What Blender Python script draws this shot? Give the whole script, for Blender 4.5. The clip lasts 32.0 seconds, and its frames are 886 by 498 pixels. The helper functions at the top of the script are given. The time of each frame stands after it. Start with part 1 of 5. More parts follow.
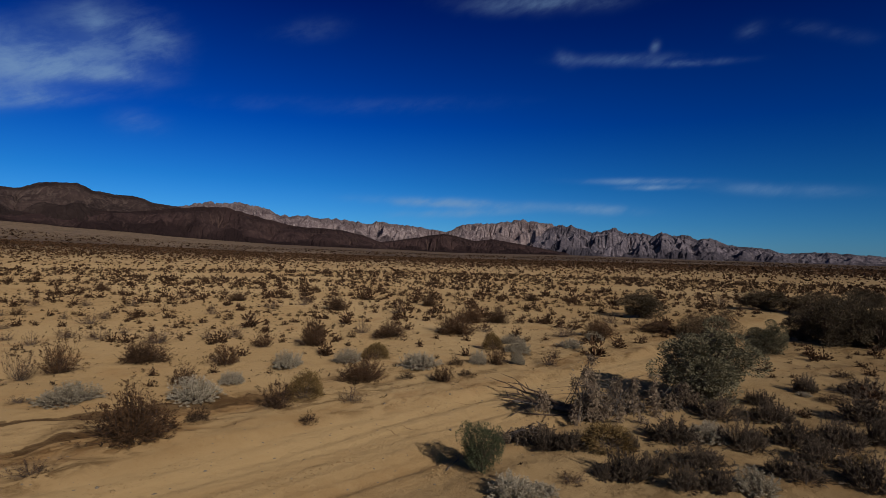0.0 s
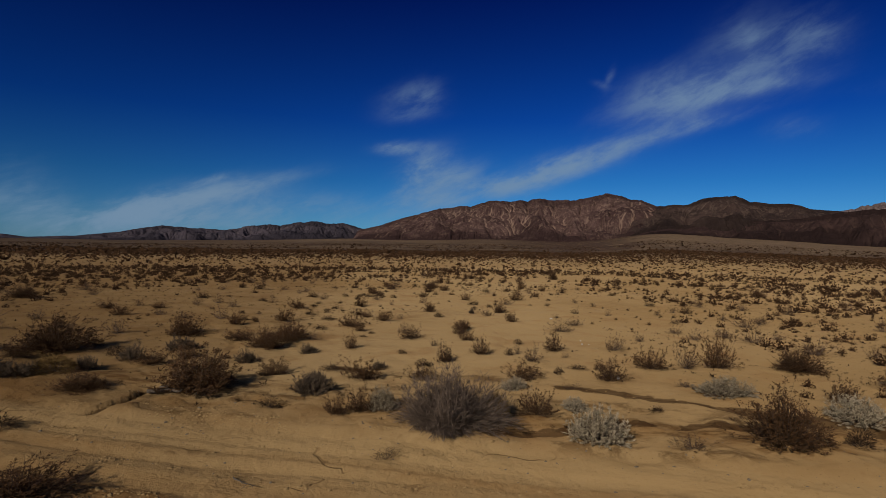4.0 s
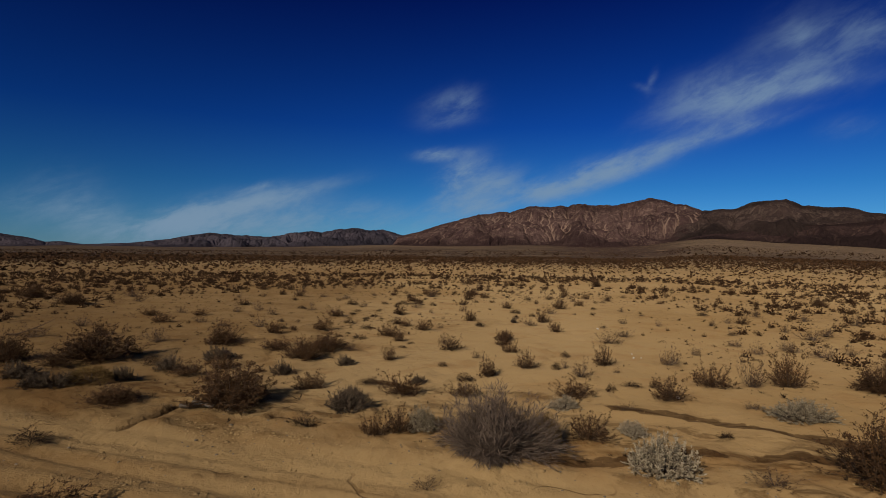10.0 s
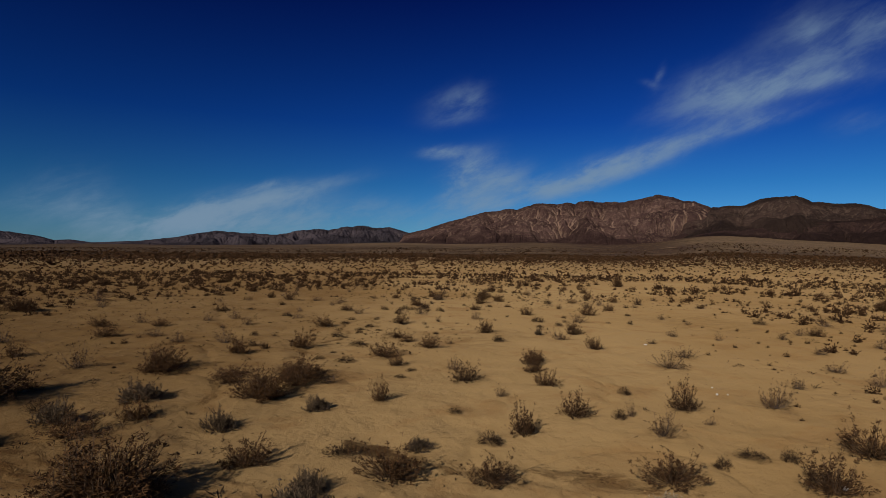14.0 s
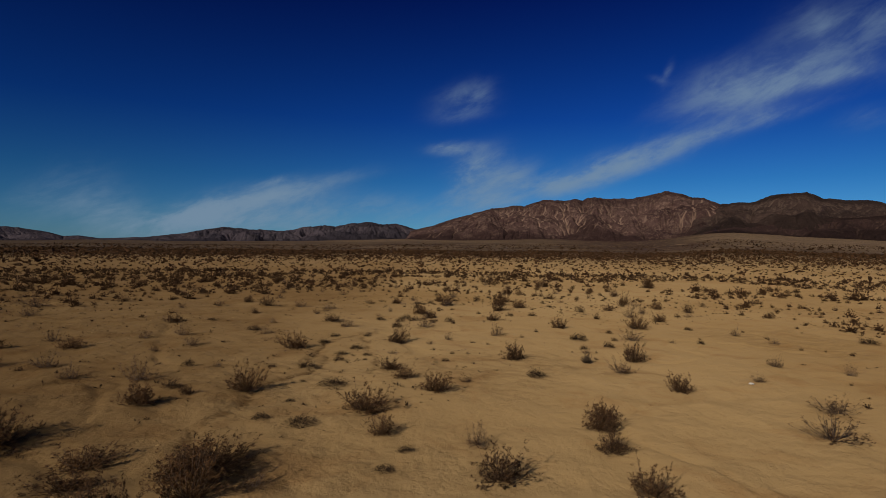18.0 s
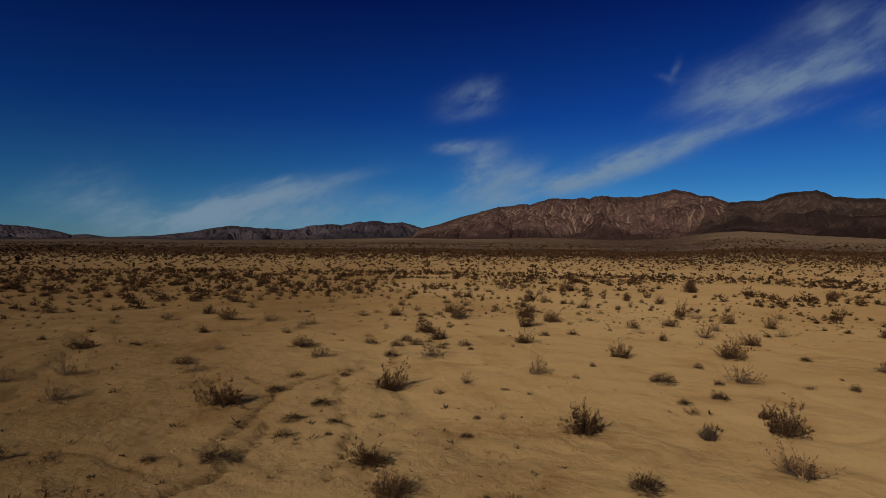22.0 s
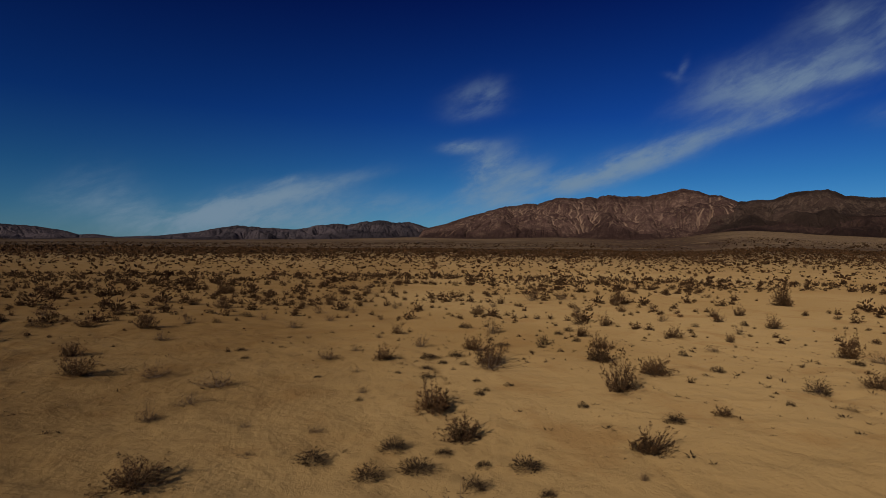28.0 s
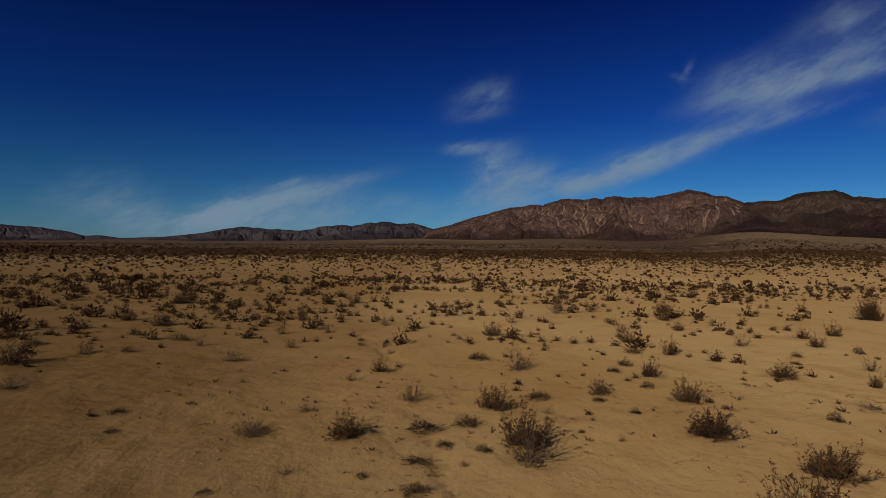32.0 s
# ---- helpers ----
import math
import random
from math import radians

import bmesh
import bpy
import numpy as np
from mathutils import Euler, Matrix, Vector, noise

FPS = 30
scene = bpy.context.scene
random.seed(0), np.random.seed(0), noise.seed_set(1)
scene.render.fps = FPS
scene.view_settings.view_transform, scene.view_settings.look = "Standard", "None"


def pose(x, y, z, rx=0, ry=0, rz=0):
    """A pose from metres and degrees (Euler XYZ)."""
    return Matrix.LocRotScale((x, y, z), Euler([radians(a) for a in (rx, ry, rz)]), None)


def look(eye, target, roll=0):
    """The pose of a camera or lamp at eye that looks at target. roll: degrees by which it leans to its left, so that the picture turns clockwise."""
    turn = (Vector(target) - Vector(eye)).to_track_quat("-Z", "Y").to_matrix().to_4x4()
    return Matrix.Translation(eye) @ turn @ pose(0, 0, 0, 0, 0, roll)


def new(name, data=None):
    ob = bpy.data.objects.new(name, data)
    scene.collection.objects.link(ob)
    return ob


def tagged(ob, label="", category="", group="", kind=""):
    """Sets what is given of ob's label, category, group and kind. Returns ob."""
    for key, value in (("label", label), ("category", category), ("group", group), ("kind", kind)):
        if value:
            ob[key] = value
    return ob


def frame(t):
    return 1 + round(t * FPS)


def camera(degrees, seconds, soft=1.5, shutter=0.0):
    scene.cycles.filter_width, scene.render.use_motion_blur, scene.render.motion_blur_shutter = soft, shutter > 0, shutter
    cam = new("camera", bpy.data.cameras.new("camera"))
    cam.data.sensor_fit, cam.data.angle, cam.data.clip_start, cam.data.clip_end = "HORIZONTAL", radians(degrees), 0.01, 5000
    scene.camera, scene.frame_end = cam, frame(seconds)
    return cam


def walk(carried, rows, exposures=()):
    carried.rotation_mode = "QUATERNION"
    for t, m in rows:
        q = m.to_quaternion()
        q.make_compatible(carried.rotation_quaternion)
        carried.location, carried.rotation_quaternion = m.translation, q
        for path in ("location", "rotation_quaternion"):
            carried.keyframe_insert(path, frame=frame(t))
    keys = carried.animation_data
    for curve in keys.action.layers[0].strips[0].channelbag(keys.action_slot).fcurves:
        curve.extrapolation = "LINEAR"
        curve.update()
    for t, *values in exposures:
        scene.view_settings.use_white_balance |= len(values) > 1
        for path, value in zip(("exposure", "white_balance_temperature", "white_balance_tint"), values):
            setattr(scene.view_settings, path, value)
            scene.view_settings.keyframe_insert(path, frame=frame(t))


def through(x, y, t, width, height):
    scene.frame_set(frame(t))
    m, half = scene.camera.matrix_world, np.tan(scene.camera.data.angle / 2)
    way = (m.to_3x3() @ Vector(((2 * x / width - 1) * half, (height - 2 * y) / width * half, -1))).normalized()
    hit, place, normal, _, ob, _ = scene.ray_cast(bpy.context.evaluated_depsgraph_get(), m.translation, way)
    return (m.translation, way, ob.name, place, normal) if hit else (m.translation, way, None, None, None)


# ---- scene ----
cam = camera(76.1, 32.0, 0.6)
PATH = [
    (0.0, (0.000, 0.000, 4.000), (90.50, -1.20, 0.00)),
    (0.5, (-0.064, -0.032, 4.032), (90.50, -1.20, 2.70)),
    (1.0, (-0.128, -0.096, 4.032), (90.46, -1.30, 10.42)),
    (1.5, (-0.096, -0.128, 4.000), (90.44, -1.40, 21.17)),
    (2.0, (-0.032, -0.128, 3.968), (90.27, -1.40, 30.81)),
    (2.5, (0.032, -0.128, 3.968), (90.22, -1.40, 39.40)),
    (3.0, (0.064, -0.128, 3.936), (90.11, -1.30, 47.24)),
    (3.5, (0.128, -0.128, 3.904), (90.10, -1.30, 56.48)),
    (4.0, (0.192, -0.096, 3.872), (90.16, -1.00, 60.24)),
    (4.5, (0.192, -0.096, 3.872), (90.19, -0.90, 59.48)),
    (6.5, (0.224, -0.128, 3.872), (90.57, -0.60, 59.52)),
    (7.0, (0.224, -0.128, 3.872), (90.64, -0.70, 60.04)),
    (7.5, (0.256, -0.128, 3.872), (90.64, -0.70, 60.38)),
    (8.0, (0.224, -0.128, 3.904), (90.79, -0.90, 63.96)),
    (8.5, (0.128, -0.096, 3.904), (90.79, -0.90, 63.95)),
    (9.0, (-0.032, 0.000, 3.936), (90.80, -0.90, 64.20)),
    (9.5, (-0.288, 0.128, 3.936), (90.80, -0.90, 64.20)),
    (10.0, (-0.704, 0.288, 3.936), (90.71, -0.90, 64.19)),
    (10.5, (-1.184, 0.512, 3.936), (90.68, -0.90, 64.40)),
    (11.0, (-1.792, 0.768, 3.936), (90.68, -0.90, 64.32)),
    (11.5, (-2.432, 1.056, 3.936), (90.64, -0.90, 64.49)),
    (12.0, (-3.136, 1.376, 3.968), (90.56, -0.90, 64.62)),
    (12.5, (-3.872, 1.728, 3.968), (90.52, -0.90, 64.65)),
    (13.0, (-4.640, 2.080, 3.968), (90.48, -0.90, 64.71)),
    (13.5, (-5.472, 2.432, 3.968), (90.48, -0.90, 64.71)),
    (14.0, (-6.272, 2.816, 3.968), (90.45, -0.80, 64.85)),
    (14.5, (-7.104, 3.168, 3.968), (90.37, -0.80, 65.01)),
    (16.5, (-10.656, 4.800, 3.968), (90.20, -0.90, 65.25)),
    (17.0, (-11.584, 5.216, 3.936), (90.16, -0.90, 65.31)),
    (17.5, (-12.544, 5.600, 3.936), (90.17, -0.90, 65.44)),
    (18.0, (-13.504, 5.984, 3.968), (90.09, -0.90, 65.53)),
    (18.5, (-14.464, 6.368, 3.936), (90.09, -0.90, 65.56)),
    (19.0, (-15.456, 6.784, 3.936), (90.10, -0.90, 65.72)),
    (19.5, (-16.448, 7.200, 3.936), (90.01, -0.90, 65.71)),
    (20.0, (-17.440, 7.584, 3.904), (90.02, -0.90, 65.84)),
    (20.5, (-18.432, 8.032, 3.904), (89.98, -0.90, 65.86)),
    (21.0, (-19.456, 8.416, 3.904), (89.94, -0.90, 65.92)),
    (21.5, (-20.480, 8.864, 3.904), (89.94, -0.90, 66.01)),
    (22.0, (-21.472, 9.312, 3.904), (89.95, -0.90, 66.17)),
    (22.5, (-22.496, 9.728, 3.872), (89.95, -0.90, 66.17)),
    (23.0, (-23.552, 10.112, 3.872), (89.91, -0.90, 66.16)),
    (23.5, (-24.576, 10.528, 3.872), (89.86, -1.00, 66.24)),
    (24.0, (-25.568, 10.944, 3.872), (89.88, -0.90, 66.38)),
    (24.5, (-26.592, 11.296, 3.872), (89.83, -1.00, 66.36)),
    (25.0, (-27.584, 11.680, 3.872), (89.83, -1.00, 66.48)),
    (25.5, (-28.576, 12.096, 3.872), (89.84, -1.00, 66.51)),
    (27.5, (-32.640, 13.760, 3.872), (89.91, -0.90, 66.76)),
    (28.0, (-33.645, 14.161, 3.863), (89.91, -0.90, 66.81)),
    (28.5, (-34.646, 14.570, 3.845), (89.92, -0.90, 66.87)),
    (29.0, (-35.636, 15.005, 3.854), (89.83, -0.90, 66.93)),
    (29.5, (-36.634, 15.422, 3.854), (89.84, -0.90, 66.92)),
    (30.0, (-37.645, 15.856, 3.845), (89.84, -0.90, 67.05)),
    (30.5, (-38.615, 16.291, 3.827), (89.85, -0.90, 67.04)),
    (31.0, (-39.543, 16.709, 3.808), (89.85, -0.90, 67.16)),
    (31.5, (-40.379, 17.067, 3.790), (89.89, -0.90, 67.06)),
    (32.0, (-40.990, 17.348, 3.790), (90.03, -0.90, 67.26)),
]
walk(cam, [(t, pose(*eye, *turn)) for t, eye, turn in PATH],
     [(0, -0.24, 5700, 10), (1, -0.33, 5880, 10), (2, -0.53, 6000, 10), (3, -0.51, 6150, 10), (4.5, -0.38, 6320, 10), (8, -0.29, 6450, 10), (13, -0.36, 6520, 10), (17, -0.43, 6560, 10), (20, -0.46, 6680, 10), (32, -0.49, 6880, 10)])

# ---------------------------------------------------------------- sky, sun
SUN_AZ = radians(-58)      # where the sun stands, from +x
SUN_EL = radians(27.5)
SUN_DIR = Vector((math.cos(SUN_AZ) * math.cos(SUN_EL), math.sin(SUN_AZ) * math.cos(SUN_EL), math.sin(SUN_EL)))

sun_data = bpy.data.lights.new("sun", "SUN")
sun_data.energy, sun_data.angle, sun_data.color = 3.3, radians(0.55), (1.0, 0.885, 0.74)
sun = new("sun", sun_data)
sun.matrix_world = look(SUN_DIR * 50, (0, 0, 0))


class Net:
    """Short hand for node trees."""

    def __init__(self, tree):
        self.tree = tree

    def node(self, kind, **values):
        n = self.tree.nodes.new(kind)
        if "operation" in values:
            n.operation = values["operation"]
        if "use_clamp" in values:
            n.use_clamp = values["use_clamp"]
        if "data_type" in values:
            n.data_type = values["data_type"]
        if "blend_type" in values:
            n.blend_type = values["blend_type"]
        if "interpolation_type" in values:
            n.interpolation_type = values["interpolation_type"]
        if "attribute_name" in values:
            n.attribute_name = values["attribute_name"]
        if "sky_type" in values:
            n.sky_type, n.sun_disc = values["sky_type"], values["sun_disc"]
        return n

    def put(self, socket, value):
        if isinstance(value, bpy.types.NodeSocket):
            self.tree.links.new(value, socket)
        else:
            socket.default_value = value

    def math(self, op, *args, clamp=False):
        n = self.node("ShaderNodeMath", operation=op, use_clamp=clamp)
        for socket, value in zip(n.inputs, args):
            self.put(socket, value)
        return n.outputs[0]

    def mix(self, f, a, b, blend="MIX"):
        n = self.node("ShaderNodeMix", data_type="RGBA", blend_type=blend)
        self.put(n.inputs[0], f)
        self.put(n.inputs[6], a if not isinstance(a, tuple) else (*a, 1)[:4])
        self.put(n.inputs[7], b if not isinstance(b, tuple) else (*b, 1)[:4])
        return n.outputs[2]

    def noise(self, vector, scale, detail=4.0, rough=0.55, lacunarity=2.0, distort=0.0):
        n = self.node("ShaderNodeTexNoise")
        if vector is not None:
            self.put(n.inputs["Vector"], vector)
        for key, value in (("Scale", scale), ("Detail", detail), ("Roughness", rough), ("Lacunarity", lacunarity), ("Distortion", distort)):
            self.put(n.inputs[key], value)
        return n.outputs[0]

    def ramp(self, value, low, high, to_low=0.0, to_high=1.0):
        n = self.node("ShaderNodeMapRange", interpolation_type="SMOOTHSTEP")
        for socket, v in zip(n.inputs, (value, low, high, to_low, to_high)):
            self.put(socket, v)
        return n.outputs[0]

    def xyz(self, x, y, z):
        n = self.node("ShaderNodeCombineXYZ")
        for socket, v in zip(n.inputs, (x, y, z)):
            self.put(socket, v)
        return n.outputs[0]


world = bpy.data.worlds.new("desert_sky")
scene.world = world
world.use_nodes = True
net = Net(world.node_tree)
world.node_tree.nodes.clear()
sky = net.node("ShaderNodeTexSky", sky_type="NISHITA", sun_disc=False)
sky.sun_elevation, sky.sun_rotation = SUN_EL, math.atan2(SUN_DIR.x, SUN_DIR.y)
sky.altitude, sky.air_density, sky.dust_density, sky.ozone_density = 700, 1.0, 0.35, 3.0
coords = net.node("ShaderNodeTexCoord").outputs["Generated"]
split = net.node("ShaderNodeSeparateXYZ")
net.put(split.inputs[0], coords)
azim = net.math("MULTIPLY", net.math("ARCTAN2", net.math("MULTIPLY", split.outputs[0], -1.0), split.outputs[1]), 57.29578)
elev = net.math("MULTIPLY", net.math("ARCSINE", split.outputs[2]), 57.29578)
spot = net.xyz(azim, elev, 1.0)
total = 0.0


def wisp(bearing, height, length, wide, slope, amount):
    """A streak of thin cirrus: its middle, half length, half width and slope in degrees, and how thick it is."""
    global total
    c, s = math.cos(radians(slope)), math.sin(radians(slope))
    u = net.node("ShaderNodeVectorMath", operation="DOT_PRODUCT")
    v = net.node("ShaderNodeVectorMath", operation="DOT_PRODUCT")
    for dot, a, b in ((u, c / length, s / length), (v, -s / wide, c / wide)):
        net.put(dot.inputs[0], spot)
        dot.inputs[1].default_value = (a, b, -a * bearing - b * height)
    r2 = net.math("MULTIPLY_ADD", u.outputs["Value"], u.outputs["Value"], net.math("MULTIPLY", v.outputs["Value"], v.outputs["Value"]))
    total = net.math("MULTIPLY_ADD", net.math("POWER", 0.3679, r2), amount, total)


wisp(63.1, 4.7, 4.6, 1.00, -16, 0.80)
wisp(51.2, 7.7, 5.0, 1.00, -15, 0.90)
wisp(45.7, 9.2, 5.0, 0.93, -18, 1.00)
wisp(39.5, 11.3, 5.6, 0.64, -12, 0.80)
wisp(39.8, 14.7, 3.6, 1.58, -21, 0.95)
wisp(34.9, 14.9, 4.5, 1.43, -14, 1.05)
wisp(31.1, 14.6, 3.8, 0.64, -6, 0.95)
wisp(32.2, 18.1, 3.0, 2.01, -11, 0.50)
wisp(32.3, 18.8, 1.1, 1.15, -42, 0.45)
wisp(27.6, 17.7, 2.2, 1.79, -15, 0.35)
wisp(63.9, 15.4, 2.5, 0.95, -16, 0.20)
wisp(63.8, 13.4, 2.6, 0.70, -4, 0.22)
wisp(61.9, 15.3, 1.2, 1.00, -16, 0.14)
wisp(64.2, 10.2, 2.1, 0.50, -4, 0.95)
wisp(61.8, 9.0, 2.3, 1.20, -18, 0.60)
wisp(59.8, 7.2, 2.8, 1.30, -20, 0.55)
wisp(61.5, 8.4, 1.4, 1.00, -14, 0.60)
wisp(60.3, 6.0, 2.4, 1.58, -22, 1.35)
wisp(62.9, 6.7, 1.9, 1.27, -13, 0.70)
wisp(53.6, 6.6, 3.0, 1.07, -4, 0.55)
wisp(86.5, 3.5, 6.3, 1.07, -17, 1.49)
wisp(82.1, 2.8, 6.0, 1.43, -5, 0.69)
wisp(82.5, 6.2, 1.7, 0.36, -22, 0.80)
wisp(85.0, 4.1, 6.0, 0.75, -16, 2.20)
wisp(78.7, 6.6, 5.0, 0.57, -9, 0.30)
wisp(72.7, 4.1, 3.9, 1.43, 2, 0.40)
wisp(97.1, 3.3, 2.4, 2.51, 20, 0.35)
wisp(100.6, 3.6, 1.4, 2.86, 64, 0.30)
wisp(95.9, 2.8, 1.9, 1.07, 0, 0.40)
wisp(44.9, 16.0, 0.7, 0.29, 21, 0.16)
wisp(44.1, 16.6, 0.8, 0.29, -68, 0.18)
wisp(28.5, 11.0, 1.8, 0.86, -2, 0.15)
wisp(-9.0, 23.9, 6.4, 0.80, 1, 0.32)
wisp(-11.8, 18.9, 0.9, 0.57, 18, 0.30)
wisp(-16.8, 18.5, 4.5, 0.45, 3, 0.20)
wisp(-20.2, 19.4, 0.5, 0.36, -67, 0.21)
wisp(-23.2, 17.7, 3.4, 0.26, 3, 0.20)
wisp(-18.6, 7.3, 4.2, 0.26, 1, 0.62)
wisp(-20.4, 6.7, 2.2, 0.20, 0, 0.80)
wisp(-31.5, 6.1, 4.0, 0.46, 4, 0.42)
wisp(-1.9, 5.1, 6.6, 0.40, 1, 1.05)
wisp(-2.5, 4.2, 5.8, 0.36, -3, 0.68)
wisp(-14.4, 4.7, 3.6, 0.43, 3, 0.52)
wisp(9.9, 14.3, 12.7, 0.72, -3, 0.05)
wisp(13.6, 20.9, 3.0, 0.86, -11, 0.07)
wisp(-28.3, 19.7, 1.0, 0.57, -1, 0.09)
wisp(-34.0, 18.7, 2.9, 0.50, 20, 0.06)
wisp(35.5, 12.3, 2.2, 0.50, -8, 0.30)
wisp(37.5, 13.3, 4.1, 1.22, -19, 0.60)
wisp(63.4, 14.4, 2.4, 1.07, -11, 0.14)
wisp(86.8, 3.4, 5.7, 1.15, -17, 0.92)
wisp(83.2, 3.1, 5.2, 1.00, -5, 0.57)
wisp(64.2, 10.2, 2.1, 0.50, -4, 0.35)
wisp(60.3, 5.9, 2.3, 1.43, -20, 0.68)
wisp(54.4, 6.4, 2.4, 0.86, -9, 0.35)
along = net.xyz(net.math("ADD", net.math("MULTIPLY", azim, 0.085), net.math("MULTIPLY", elev, -0.035)),
                net.math("ADD", net.math("MULTIPLY", azim, 0.085), net.math("MULTIPLY", elev, 0.215)), 3.1)
fibres = net.noise(along, 2.2, 9, 0.62, 2.1, 0.22)
patches = net.noise(along, 0.9, 4, 0.55, 2.0, 0.3)
veil = net.math("MULTIPLY", total, net.math("ADD", 0.17, net.math("MULTIPLY", net.ramp(fibres, 0.35, 0.70), net.math("ADD", 0.35, net.math("MULTIPLY", net.ramp(patches, 0.35, 0.68), 0.7)))))
veil = net.math("MULTIPLY", 0.88, net.math("SUBTRACT", 1.0, net.math("POWER", 0.3679, net.math("MULTIPLY", veil, 1.85))))
# a polarised, deep blue sky: darkest a quarter turn from the sun
depth = net.node("ShaderNodeValToRGB")
net.put(depth.inputs[0], net.math("MULTIPLY", elev, 1 / 40))
stops = ((0.0, (0.20, 0.435, 0.74)), (0.08, (0.120, 0.352, 0.64)), (0.17, (0.062, 0.270, 0.555)), (0.32, (0.020, 0.146, 0.49)), (0.65, (0.005, 0.035, 0.25)), (1.0, (0.020, 0.036, 0.10)))
for at, tint in stops:
    e = depth.color_ramp.elements[0] if at == 0 else depth.color_ramp.elements[-1] if at == 1 else depth.color_ramp.elements.new(at)
    e.color = (*tint, 1)
toward = net.node("ShaderNodeVectorMath", operation="DOT_PRODUCT")
net.put(toward.inputs[0], coords)
toward.inputs[1].default_value = SUN_DIR
polar = net.math("ADD", net.math("MULTIPLY", net.math("MULTIPLY", toward.outputs["Value"], toward.outputs["Value"]), 0.55), 0.68)
halo = net.mix(net.ramp(toward.outputs["Value"], 0.2, 0.9), depth.outputs[0], (0.30, 0.32, 0.32))
tinted = net.mix(1.0, sky.outputs[0], halo, "MULTIPLY")
scaled = net.node("ShaderNodeVectorMath", operation="SCALE")
net.put(scaled.inputs[0], tinted)
net.put(scaled.inputs["Scale"], polar)
with_cirrus = net.mix(veil, scaled.outputs[0], (1.95, 2.92, 4.05))
back = net.node("ShaderNodeBackground")
net.put(back.inputs[0], with_cirrus)
back.inputs[1].default_value = 0.122
world_out = net.node("ShaderNodeOutputWorld")
net.put(world_out.inputs[0], back.outputs[0])


# ---------------------------------------------------------------- materials
def material(name, rough=0.9):
    m = bpy.data.materials.new(name)
    m.use_nodes = True
    n = Net(m.node_tree)
    shader = m.node_tree.nodes["Principled BSDF"]
    shader.inputs["Roughness"].default_value = rough
    shader.inputs["Specular IOR Level"].default_value = 0.15
    return m, n, shader


def bump(n, shader, height, strength, distance):
    b = n.node("ShaderNodeBump")
    n.put(b.inputs["Height"], height)
    b.inputs["Strength"].default_value, b.inputs["Distance"].default_value = strength, distance
    n.put(shader.inputs["Normal"], b.outputs[0])


def plant_material(name, dark, light, rough=0.85, through=0.0):
    """Varies from plant to plant and from leaf to leaf."""
    m, n, shader = material(name, rough)
    who = n.node("ShaderNodeObjectInfo").outputs["Random"]
    leaf = n.node("ShaderNodeNewGeometry").outputs["Random Per Island"]
    f = n.math("ADD", n.math("MULTIPLY", who, 0.4), n.math("MULTIPLY", leaf, 0.6))
    n.put(shader.inputs["Base Color"], n.mix(f, dark, light))
    if through:
        out = m.node_tree.nodes["Material Output"]
        trans = n.node("ShaderNodeBsdfTranslucent")
        n.put(trans.inputs[0], n.mix(f, dark, light))
        both = n.node("ShaderNodeMixShader")
        both.inputs[0].default_value = through
        n.put(both.inputs[1], shader.outputs[0])
        n.put(both.inputs[2], trans.outputs[0])
        n.put(out.inputs[0], both.outputs[0])
    return m


M_BARK = plant_material("shrub_bark", (0.042, 0.026, 0.017), (0.175, 0.115, 0.074))
M_CREOSOTE = plant_material("creosote_leaf", (0.028, 0.014, 0.006), (0.150, 0.076, 0.031), 0.8)
M_WISPY = plant_material("dry_twig_leaf", (0.047, 0.025, 0.012), (0.145, 0.077, 0.037))
M_BURRO = plant_material("pale_grey_leaf", (0.175, 0.135, 0.082), (0.53, 0.435, 0.295))
M_TWIG = plant_material("grey_twig", (0.058, 0.039, 0.029), (0.235, 0.172, 0.128))
M_GOLD = plant_material("golden_straw", (0.087, 0.052, 0.016), (0.247, 0.153, 0.051))
M_TUFT = plant_material("dark_dry_blade", (0.026, 0.015, 0.007), (0.084, 0.049, 0.025))
M_MOUND = plant_material("dark_grey_leaf", (0.030, 0.021, 0.013), (0.190, 0.136, 0.088))
M_GREEN = plant_material("grey_green_needle", (0.028, 0.032, 0.014), (0.125, 0.126, 0.060), 0.8)
M_BROWNLEAF = plant_material("brown_dry_leaf", (0.087, 0.055, 0.026), (0.305, 0.207, 0.109))
M_SALT = plant_material("sage_leaf", (0.085, 0.070, 0.034), (0.30, 0.25, 0.145), 0.8)
M_DEADLEAF = plant_material("dead_leaf", (0.055, 0.036, 0.022), (0.290, 0.205, 0.128))
M_TALL = plant_material("dull_brown_leaf", (0.036, 0.026, 0.014), (0.160, 0.115, 0.064), 0.8)
M_FARBUSH = plant_material("brush_leaf", (0.023, 0.012, 0.006), (0.108, 0.054, 0.023))

# dead wood
M_WOOD, n, sh = material("weathered_wood", 0.85)
pos = n.node("ShaderNodeTexCoord").outputs["Object"]
grain = n.noise(pos, 14, 6, 0.6, 2.0, 1.0)
n.put(sh.inputs["Base Color"], n.mix(grain, (0.044, 0.033, 0.025), (0.218, 0.175, 0.138)))
bump(n, sh, grain, 0.5, 0.01)

